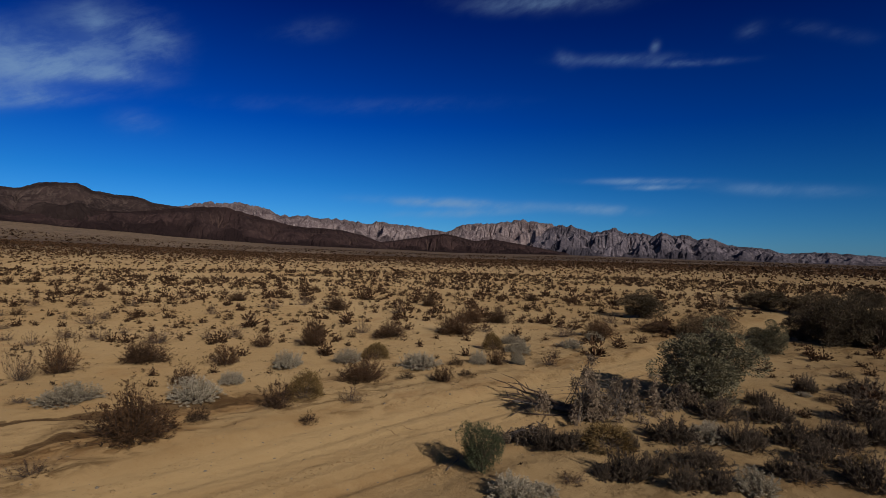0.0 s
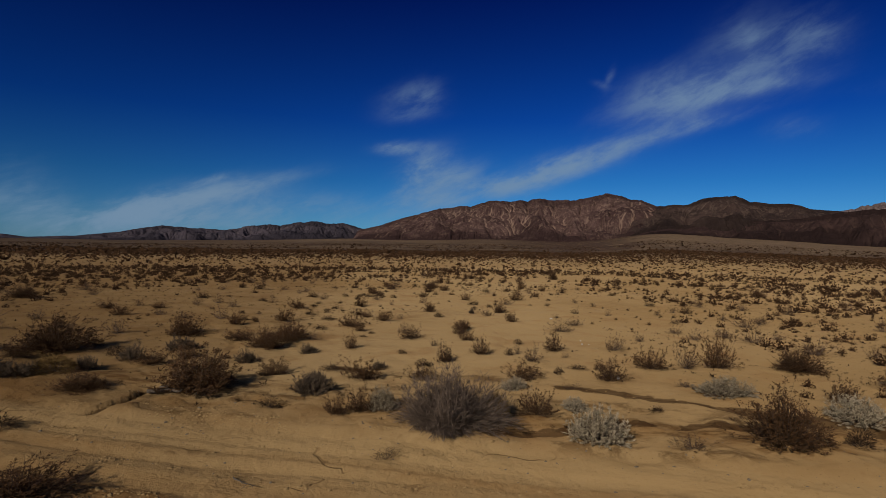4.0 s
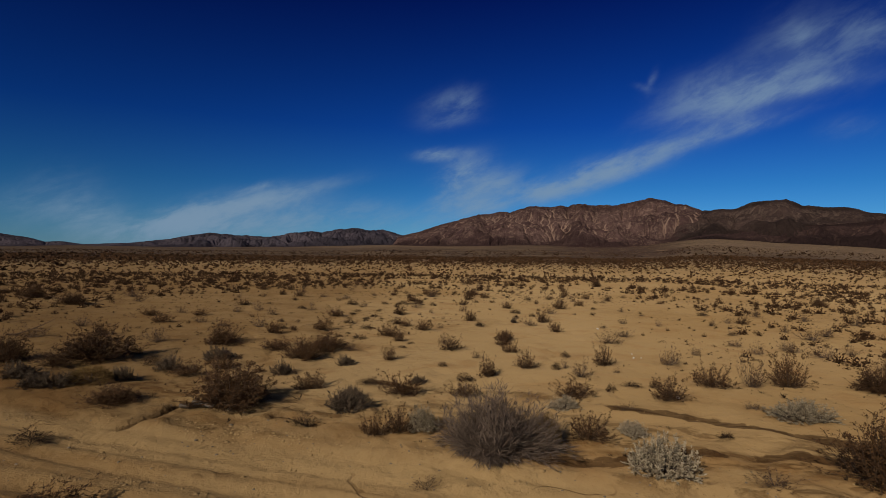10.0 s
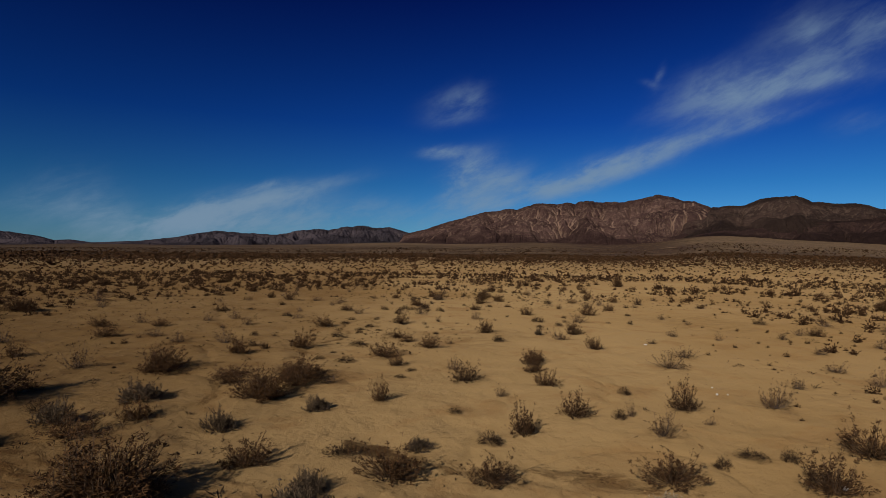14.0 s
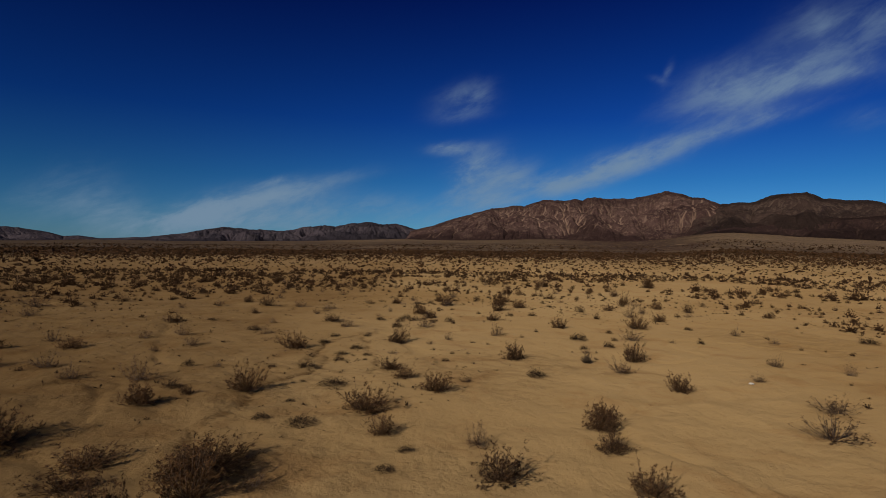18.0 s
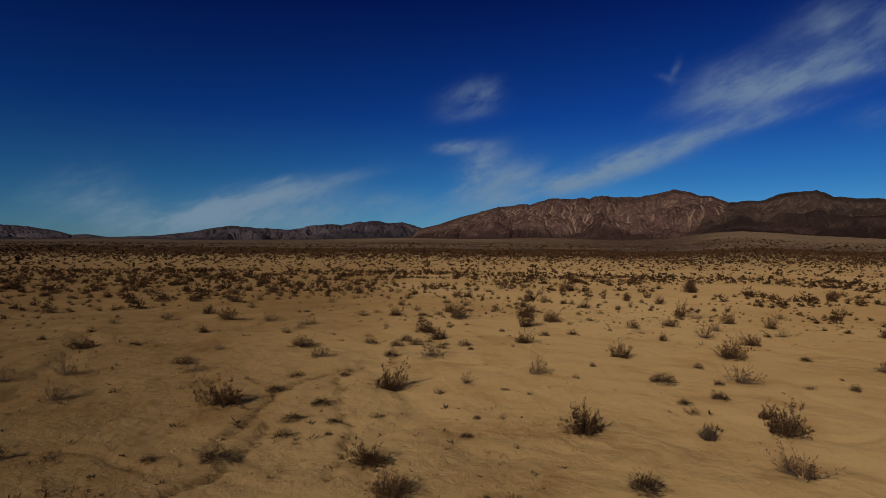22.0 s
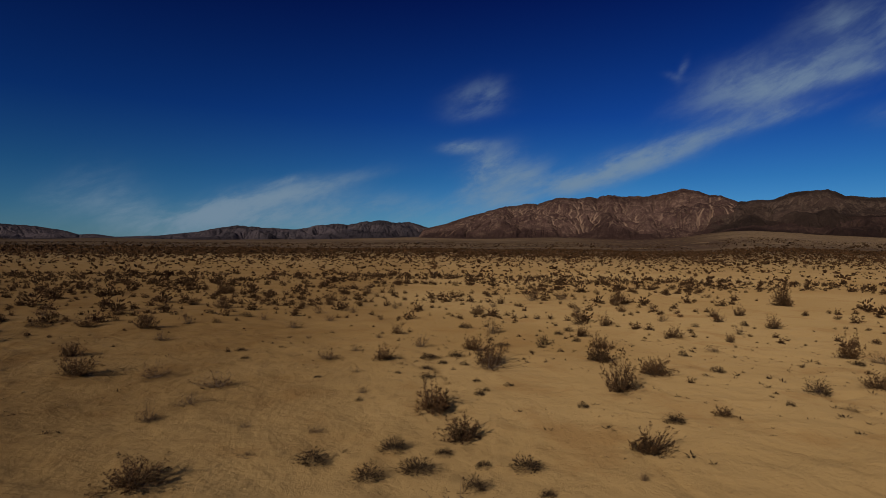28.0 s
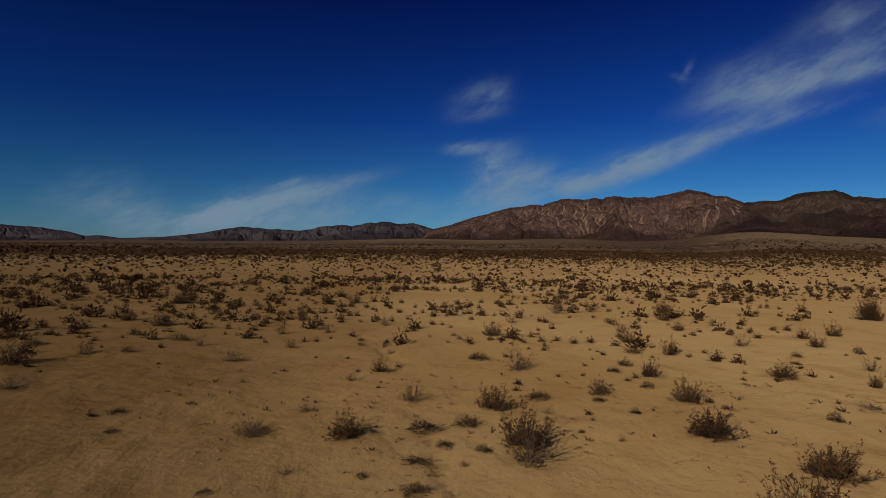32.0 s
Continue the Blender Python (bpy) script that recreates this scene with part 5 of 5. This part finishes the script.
shrub("wispy", -24.92, 32.02, 0.71, 0.48)
shrub("wispy", -24.83, 25.86, 0.44, 0.39)
shrub("wispy", -24.24, 29.64, 0.74, 0.39)
shrub("wispy", -23.87, 37.87, 1.13, 0.55)
shrub("wispy", -23.69, 11.46, 0.64, 0.44)
shrub("wispy", -23.25, 7.08, 0.68, 0.26)
shrub("wispy", -22.29, 20.90, 1.09, 0.43)
shrub("wispy", -21.22, 38.79, 1.05, 0.68)
shrub("wispy", -21.10, 18.76, 1.34, 0.53)
shrub("wispy", -20.72, 26.77, 0.69, 0.36)
shrub("wispy", -20.63, 31.00, 0.75, 0.48)
shrub("wispy", -20.61, 45.68, 1.36, 0.66)
shrub("wispy", -19.88, 11.03, 0.47, 0.33)
shrub("wispy", -18.65, 31.35, 1.24, 0.54)
shrub("wispy", -18.45, 23.92, 0.83, 0.42)
shrub("wispy", -18.18, 29.34, 1.45, 0.62)
shrub("wispy", -17.32, 20.04, 0.65, 0.40)
shrub("wispy", -16.92, 13.01, 0.28, 0.43)
shrub("wispy", -16.39, 24.88, 1.23, 0.60)
shrub("wispy", -16.35, 22.59, 0.69, 0.51)
shrub("wispy", -16.11, 17.18, 1.06, 0.77)
shrub("wispy", -15.70, 14.30, 0.32, 0.21)
shrub("wispy", -15.36, 12.44, 0.85, 0.56)
shrub("wispy", -14.63, 26.04, 0.85, 0.37)
shrub("wispy", -14.59, 24.22, 1.13, 0.53)
shrub("wispy", -14.12, 34.83, 1.04, 0.60)
shrub("wispy", -12.63, 17.00, 1.06, 1.03)
shrub("wispy", -11.80, 11.01, 0.63, 0.21)
shrub("wispy", -11.76, 23.57, 1.62, 0.68)
shrub("wispy", -11.49, 38.79, 1.54, 0.74)
shrub("wispy", -11.13, 32.68, 0.97, 0.57)
shrub("wispy", -10.49, 14.17, 0.63, 0.20)
shrub("wispy", -10.42, 25.20, 0.78, 0.46)
shrub("wispy", -10.22, 42.33, 1.68, 0.81)
shrub("wispy", -9.89, 4.50, 0.57, 0.19)
shrub("wispy", -9.33, 25.59, 1.01, 0.61)
shrub("wispy", -7.04, 9.82, 0.87, 0.23)
shrub("wispy", -3.98, 28.34, 0.98, 0.68)
shrub("wispy", -2.89, 37.80, 1.68, 0.91)
shrub("wispy", -2.40, 15.21, 0.90, 0.36)
shrub("wispy", 2.32, 29.51, 1.02, 0.62)
shrub("wispy", 2.37, 10.14, 0.66, 0.23)
shrub("wispy", 4.07, 20.96, 0.91, 0.68)
shrub("wispy", 6.08, 27.86, 1.65, 0.69)
shrub("wispy", 10.42, 35.01, 1.39, 0.74)
shrub("wispy", 25.13, 51.13, 1.72, 0.98)

# ---------------------------------------------------------------- the fallen, dead shrub beside the track
def part(name, vf, mat, parent, label=""):
    me = quick_mesh(name, *vf)
    me.materials.append(mat)
    ob = tagged(new(name, me), label)
    ob.parent = parent
    return ob


def dead_shrub(x, y, wide, deep, high, turn, seed, clumps, leaves, label):
    gen = np.random.default_rng(seed)
    root = tagged(new("dead_shrub"), label, "dead shrub")
    root.matrix_world = pose(x, y, float(ground_z(x, y)), 0, 0, turn)
    size = np.array((wide / 2, deep / 2, high))
    dirs = dome_dirs(clumps, gen, 0.0, 0.95)
    tips = dirs * size * (lumpy(dirs, seed, 0.55) * gen.uniform(0.35, 1.0, clumps))[:, None]
    limbs = []
    for tip in tips:
        foot = np.array((gen.uniform(-0.35, 0.35) * wide, gen.uniform(-0.3, 0.3) * deep, 0))
        knee = (foot + tip) / 2 + (0, 0, 0.22 * high) + gen.normal(size=3) * 0.06
        limbs.append((np.array([foot, knee, tip]), (0.013, 0.009)))
    part("woody_stem", tubes(limbs, 4), M_WOOD, root)
    # curled, hanging dead leaves
    which = gen.integers(0, clumps, leaves)
    hang = gen.uniform(0, 1, leaves)[:, None] * gen.uniform(0.08, 0.5, clumps)[which][:, None] * high
    p = tips[which] + gen.normal(size=(leaves, 3)) * (0.06, 0.06, 0.05) - np.array((0, 0, 1)) * hang
    p[:, 2] = np.abs(p[:, 2])
    ways = gen.normal(size=(leaves, 3)) * 0.6 + (0, 0, -0.6)
    part("dead_foliage", blades(p, ways, gen.uniform(0.05, 0.15, leaves), 0.030, gen), M_DEADLEAF, root)
    return root


dead_shrub(4.4, 14.9, 3.2, 2.0, 1.42, 8, 301, 85, 12500, "fallen dead brown shrub with drooping withered leaves")
dead_shrub(2.1, 12.9, 1.9, 1.3, 0.42, -15, 302, 40, 3600, "low heap of dead grey-brown brush on sand")
dead_shrub(6.2, 15.2, 1.6, 1.4, 0.9, 40, 303, 30, 3200, "dead brown brush leaning against a tall saltbush")


def fallen_branch(x, y, turn, length, thick, rise, seed, label, mat=M_WOOD):
    """A bare dead limb with a few side twigs, lying on the ground."""
    gen = np.random.default_rng(seed)
    k = 7
    s = np.linspace(0, 1, k)
    bendy = np.cumsum(gen.normal(size=k)) * 0.05 * length
    pts = np.stack([s * length, bendy - bendy[0], thick + rise * s ** 1.6 + np.abs(gen.normal(size=k)) * 0.02], 1)
    lines = [(pts, thick * (1 - 0.75 * s[:-1]))]
    twigs = []
    for n in range(5):
        p = on_line(pts, np.array([gen.uniform(0.3, 0.95)]))[0]
        d = np.array((gen.uniform(0.3, 1), gen.normal() * 0.8, gen.uniform(-0.1, 0.35)))
        twigs.append((np.array([p, p + d * 0.13 * length, p + d * 0.25 * length + (0, 0, 0.02)]), (thick * 0.4, thick * 0.25)))
    root = tagged(new("fallen_branch"), label, "branch", "dead branches beside the track")
    root.matrix_world = pose(x, y, float(ground_z(x, y)), 0, 0, turn)
    part("limb", tubes(lines, 6), mat, root)
    for twig in twigs:
        part("twig", tubes([twig], 4), mat, root)
    return root


for x, y, turn, length, thick, rise in ((3.7, 15.7, 150, 2.2, 0.06, 0.38), (3.6, 15.5, 158, 2.1, 0.07, 0.16), (3.6, 15.3, 166, 2.0, 0.05, 0.05),
                                        (3.5, 15.9, 143, 1.8, 0.045, 0.5), (3.6, 15.0, 172, 1.7, 0.04, 0.05), (3.2, 15.6, 148, 1.3, 0.05, 0.22)):
    fallen_branch(x, y, turn, length, thick, rise, int(1000 * (x + y)), "bare dark dead branch lying beside the track", M_BARK)
fallen_branch(3.5, 15.2, 162, 1.5, 0.085, 0.06, 91, "thick pale grey dead log beside the track")
fallen_branch(-16.3, 0.6, 60, 1.5, 0.06, 0.05, 77, "pale weathered dead branch at the edge of the track")
fallen_branch(-16.5, 0.9, 45, 1.0, 0.045, 0.08, 78, "pale weathered dead branch at the edge of the track")
fallen_branch(-10.2, 1.7, 20, 0.7, 0.014, 0.02, 79, "thin dark stick lying on the dirt track")
fallen_branch(0.15, 10.9, 75, 0.75, 0.012, 0.1, 80, "thin dark stick lying on the dirt track")
fallen_branch(-32.61, -6.27, 68, 2.1, 0.035, 0.85, 81, "bare dead limb rising from the brush", M_BARK)


# ---------------------------------------------------------------- stones
def stone(x, y, size, mat, label, seed):
    gen = np.random.default_rng(seed)
    bm = bmesh.new()
    bmesh.ops.create_icosphere(bm, subdivisions=2, radius=size / 2)
    stretch = gen.uniform(0.6, 1.2, 3) * (1, 1, 0.6)
    for v in bm.verts:
        v.co = Vector(v.co * (1 + 0.22 * noise.noise(v.co * (2.2 / size) + Vector((seed, 0, 0))))) * Vector(stretch)
    me = bpy.data.meshes.new("stone")
    bm.to_mesh(me)
    bm.free()
    me.materials.append(mat)
    ob = tagged(new("stone", me), label, "stone", "stones on the sand")
    ob.matrix_world = pose(x, y, float(ground_z(x, y)) + size * 0.12, 0, 0, float(gen.uniform(0, 360)))
    return ob


for n, (x, y, size) in enumerate(((-12.05, 13.1, 0.17), (-25.4, 21.9, 0.14), (-17.8, 17.1, 0.10), (-18.3, 17.5, 0.07), (-17.6, 17.3, 0.06))):
    stone(x, y, size, M_CHALK, "small white stone lying on pale sand", 900 + n)
for n in range(46):
    a = rng.uniform(-14, 20)
    c = 9.1 + rng.normal() * 2.2
    stone((a - c) * 0.7071, (a + c) * 0.7071, float(rng.uniform(0.03, 0.09)), M_STONE, "small brown stone on the dirt track", 950 + n)


# ---------------------------------------------------------------- brush too thick to count
def scattered(name, label, category, mat, kits, xs, ys, wide, high, seed):
    """Copies of small plant pieces joined into one mesh. kits: (verts, faces) of plants 1 m wide and high."""
    gen = np.random.default_rng(seed)
    zs = ground_z(xs, ys)
    verts, faces, n = [], [], 0
    pick = gen.integers(0, len(kits), len(xs))
    for k, (v, f) in enumerate(kits):
        i = np.nonzero(pick == k)[0]
        a = gen.uniform(0, 2 * np.pi, len(i))
        c, s = np.cos(a)[:, None], np.sin(a)[:, None]
        w, h = wide[i][:, None], high[i][:, None]
        px = (v[:, 0] * c - v[:, 1] * s) * w + xs[i][:, None]
        py = (v[:, 0] * s + v[:, 1] * c) * w + ys[i][:, None]
        pz = v[:, 2] * h + zs[i][:, None] - 0.01
        verts.append(np.stack([px, py, pz], -1).reshape(-1, 3))
        faces.append((f[None] + (np.arange(len(i)) * len(v))[:, None, None]).reshape(-1, 3) + n)
        n += len(i) * len(v)
    me = quick_mesh(name, np.concatenate(verts), np.concatenate(faces))
    me.materials.append(mat)
    return tagged(new(name, me), label, category, kind="stuff")


def spread(count, r0, r1, a0, a1, seed, about=(0.0, 0.0)):
    """Places spread evenly over a ring of bearings."""
    gen = np.random.default_rng(seed)
    r = np.sqrt(gen.uniform(r0 * r0, r1 * r1, count))
    a = np.radians(gen.uniform(a0, a1, count))
    return about[0] - np.sin(a) * r, about[1] + np.cos(a) * r


def cards(seed, count, leaf, core=0.3):
    """A small compact clump of blades, 1 m wide and high."""
    gen = np.random.default_rng(seed)
    dirs = dome_dirs(count, gen, 0.0)
    p = dirs * HALF * (lumpy(dirs, seed, 0.4) * gen.uniform(0.05, core * 2, count))[:, None]
    ways = dirs * (0.8, 0.8, 1.2) + gen.normal(size=(count, 3)) * 0.3 + (0, 0, 0.2)
    return blades(p, ways, leaf[0] * gen.uniform(0.6, 1.25, count), leaf[1], gen)


PLANTED = np.array([(o.location.x, o.location.y, max(o.scale.x, 1.0)) for o in scene.objects if o.type == "EMPTY"])


def clear_of(x, y, gap):
    keep = np.ones(len(x), bool)
    for px, py, wide in PLANTED:
        keep &= (x - px) ** 2 + (y - py) ** 2 > (gap * (0.4 + 0.6 * wide)) ** 2
    across, along, half = track(x, y)
    return keep & ((np.abs(across) > half + 0.6) | (np.hypot(x, y) > 60))


def brushy(x, y):
    """Where the brush stands thick and where the sand lies open."""
    return layers(x * 0.045, y * 0.045, 2, 71) + 0.6 * layers(x * 0.2, y * 0.2, 2, 75)


def walk_gap(x, y):
    """Metres from the line of flight."""
    f = np.clip((x * -41 + y * 17.4) / (41 ** 2 + 17.4 ** 2), 0, 1)
    return np.hypot(x + 41 * f, y - 17.4 * f)


NEAR_KITS = [cards(400 + n, 110, (0.20, 0.080), 0.38) for n in range(8)]
MID_KITS = [cards(420 + n, 34, (0.29, 0.13), 0.33) for n in range(6)]
FAR_KITS = [cards(440 + n, 4, (0.75, 0.5), 0.15) for n in range(5)]
TINY_KITS = [cards(460 + n, 9, (0.6, 0.10), 0.2) for n in range(5)]

x, y = spread(17500, 16, 118, -60, 125, 501)
gap = walk_gap(x, y)
gen = np.random.default_rng(5)
size = gen.lognormal(-0.62, 0.45, len(x)).clip(0.18, 1.7)
keep = clear_of(x, y, 0.9) & (brushy(x, y) > -0.75) & (np.hypot(x + 41, y - 17.4) > 22) & (gen.uniform(0, 1, len(x)) < (0.66 + 0.24 * smooth(gap, 20, 58)) * smooth(gap + 5 * wave(x * 0.12, y * 0.12, 78), 12, 24))
x, y, size, gap = x[keep], y[keep], size[keep], gap[keep]
size = size * (0.78 + 0.14 * smooth(gap, 16, 50))
close, far_off = gap < 55, gap >= 55
scattered("brush_near", "scattered dark brown desert brush on pale sand", "brush", M_FARBUSH, NEAR_KITS, x[close], y[close], size[close], size[close] * 0.78, 1)
scattered("brush_middle", "scattered dark brush across the desert plain", "brush", M_FARBUSH, MID_KITS, x[far_off], y[far_off], size[far_off], size[far_off] * 0.75, 2)
x, y = spread(66000, 104, 420, -60, 125, 502)
keep = np.random.default_rng(66).uniform(0, 1, len(x)) < (0.50 + 0.50 * smooth(np.hypot(x, y), 120, 300)) * (0.4 + 0.6 * smooth(np.hypot(x, y), 104, 120))
x, y = x[keep], y[keep]
size = np.random.default_rng(6).lognormal(-0.14, 0.4, len(x)).clip(0.35, 2.4) * (0.58 + 0.42 * smooth(np.hypot(x, y), 110, 300))
scattered("brush_far", "endless dark brush covering the far plain", "brush", M_FARBUSH, FAR_KITS, x, y, size, size * 0.65, 3)
x, y = spread(14000, 400, 1100, -55, 120, 503)
size = np.random.default_rng(8).lognormal(0.25, 0.4, len(x))
scattered("brush_distant", "endless dark brush covering the far plain", "brush", M_FARBUSH, FAR_KITS, x, y, size, size * 0.6, 4)
# small dry bushes among the larger ones, fewer left of the flight line
x, y = spread(5200, 8, 75, -60, 115, 506)
gap = walk_gap(x, y)
gen = np.random.default_rng(25)
open_side = 1 - 0.75 * smooth(-0.39 * x - 0.92 * y, -2, 4)
keep = clear_of(x, y, 0.5) & (gen.uniform(0, 1, len(x)) < 0.75 * open_side * smooth(gap, 5, 22) * smooth(layers(x * 0.10, y * 0.10, 3, 79), -0.5, 0.4))
x, y = x[keep], y[keep]
size = gen.lognormal(-1.45, 0.35, len(x)).clip(0.1, 0.5)
scattered("brush_small", "small dark dry bushes dotted over the sand", "brush", M_FARBUSH, NEAR_KITS, x, y, size, size * 0.7, 27)
# seedlings, straw and litter between the shrubs
x, y = spread(15000, 4, 62, -60, 125, 504)
keep = clear_of(x, y, 0.25) & (walk_gap(x, y) < 32) & (brushy(x * 2, y * 2) > -0.35)
x, y = x[keep], y[keep]
size = np.random.default_rng(9).lognormal(-2.5, 0.5, len(x)).clip(0.03, 0.3)
scattered("dry_litter", "tiny dry tufts and plant litter on the sand", "litter", M_TUFT, TINY_KITS, x, y, size * 1.4, size * 0.7, 5)

# gravel along the edges of the track and in the channels
gen = np.random.default_rng(12)
count = 2600
a = gen.uniform(-16, 22, count)
lane = gen.choice([-1.9, -0.5, 0.9, 1.7, 2.3, 3.4], count) + gen.normal(size=count) * 0.28
c = 9.1 + lane
x, y = (a - c) * 0.7071, (a + c) * 0.7071
bm = bmesh.new()
bmesh.ops.create_icosphere(bm, subdivisions=1, radius=0.5)
ball = np.array([v.co[:] for v in bm.verts])
tris = np.array([[v.index for v in f.verts] for f in bm.faces])
bm.free()
PEBBLES = [(ball * gen.uniform(0.75, 1.25, (len(ball), 1)) * (1, gen.uniform(0.6, 1), 0.7), tris) for n in range(5)]
size = gen.lognormal(-3.5, 0.4, count)
scattered("gravel", "small pale and brown pebbles strewn over the dirt track", "gravel", M_STONE, PEBBLES, x, y, size, size, 13)

# clods of crusted sand
x, y = spread(26000, 3, 60, -60, 125, 505)
keep = (walk_gap(x, y) < 15) & (layers(x * 0.35, y * 0.35, 3, 93) + 0.5 * crust(x, y) > 0.35)
x, y = x[keep], y[keep]
size = np.random.default_rng(15).lognormal(-3.0, 0.45, len(x)).clip(0.02, 0.16)
a = np.random.default_rng(17).uniform(-16, 22, 24000)
c = 9.1 + np.random.default_rng(18).uniform(-2.3, 2.4, 24000)
tread = wave(a * 0.35, c * 2.6, 98) + 0.5 * wave(a * 1.3, c * 5, 99) > 0.42
x, y = np.concatenate([x, ((a - c) * 0.7071)[tread]]), np.concatenate([y, ((a + c) * 0.7071)[tread]])
size = np.concatenate([size, np.random.default_rng(19).lognormal(-2.95, 0.35, int(tread.sum())).clip(0.02, 0.12)])
scattered("sand_clods", "small clods of crusted sand", "clods", M_SAND, PEBBLES, x, y, size, size * 0.8, 16)

# pale and dark alluvial fans on the far plain; leaf litter under the shrubs, over the bare crust
where = np.empty(len(ground.data.vertices) * 3, np.float32)
ground.data.vertices.foreach_get("co", where)
wx, wy = where[0::3].astype(float), where[1::3].astype(float)
amount = crust(wx, wy)
reach, bearing = np.hypot(wx, wy), np.degrees(np.arctan2(-wx, wy)) + 2.2 * wave(wx / 260, wy / 260, 91) + 1.0 * wave(wx / 80, wy / 80, 92)
dark = smooth(bearing, 40, 43.5) * (1 - smooth(bearing, 51, 56)) * smooth(reach, 330, 620)
pale = (smooth(bearing, 14, 24) * (1 - smooth(bearing, 40, 43)) * smooth(reach, 420, 900) + smooth(bearing, 56, 60) * (1 - smooth(bearing, 74, 82)) * smooth(reach, 1400, 2300)) * 0.8
across, along, half = track(wx, wy)
worn = (1 - smooth(np.abs(across), half - 0.4, half + 0.1)) * (reach < 60)
# browned sand left of the flight line: lens falloff and dimmer backscatter painted in
leftward = -0.39 * wx - 0.92 * wy + 1.6 * layers(wx * 0.16, wy * 0.16, 3, 95)
left_dim = 0.70 * smooth(leftward, 0.5, 9.0) * (1 - smooth(reach, 90, 240))
# brown, churned wheel lanes, most on the near side of the track
lane = np.exp(-((across + 1.25 + 0.2 * wave(along * 0.15, 0 * along, 96)) / 1.0) ** 2) + 0.5 * np.exp(-((across - 0.35 - 0.2 * wave(along * 0.2, 0 * along, 97)) / 0.28) ** 2)
rut_verge_shade = 0.92 * lane * (0.45 + 0.55 * smooth(wave(along * 0.16, across * 1.2, 100), -0.4, 0.4)) * (reach < 60) * (1 - 0.55 * smooth(along, -6, 8))
# browner verge, with the shadows of its hummocks put into the tone
rut_verge_shade = rut_verge_shade + 0.55 * np.exp(-((across - half - 1.5) / 1.5) ** 2) * smooth(layers(along * 0.25, across * 0.8, 3, 101), -0.35, 0.45) * (reach < 45)
# dark soil along dry channels; shade in the bank notches painted the same
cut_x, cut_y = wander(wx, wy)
channel_notch_shade = np.zeros(len(wx))
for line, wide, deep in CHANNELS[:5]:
    channel_notch_shade = np.maximum(channel_notch_shade, 1 - smooth(line_gap(cut_x, cut_y, line), wide * 0.4, wide * 2.0))
channel_notch_shade = channel_notch_shade * smooth(layers(wx * 0.45, wy * 0.45, 3, 102), -0.35, 0.25)
for tag, values in (("dark_fan", dark), ("pale_fan", pale), ("track", worn), ("left_dim", left_dim), ("rut_verge_shade", rut_verge_shade), ("channel_notch_shade", channel_notch_shade)):
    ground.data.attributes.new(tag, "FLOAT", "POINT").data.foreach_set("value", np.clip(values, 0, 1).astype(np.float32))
inside = np.nonzero((wx > -75) & (wx < 35) & (wy > -15) & (wy < 55))[0]
ix, iy, litter = wx[inside], wy[inside], np.zeros(len(inside))
for o in scene.objects:
    if o.type == "EMPTY" and o.scale.x > 0.45:
        near_by = np.abs(ix - o.location.x) < 2.4
        d2 = (ix[near_by] - o.location.x) ** 2 + (iy[near_by] - o.location.y) ** 2
        litter[near_by] = np.maximum(litter[near_by], 0.6 * np.exp(-d2 / (0.55 * o.scale.x) ** 2))
amount[inside] = np.clip(amount[inside] + litter, 0, 1)
soil = ground.data.attributes.new("crust", "FLOAT", "POINT")
soil.data.foreach_set("value", amount.astype(np.float32))
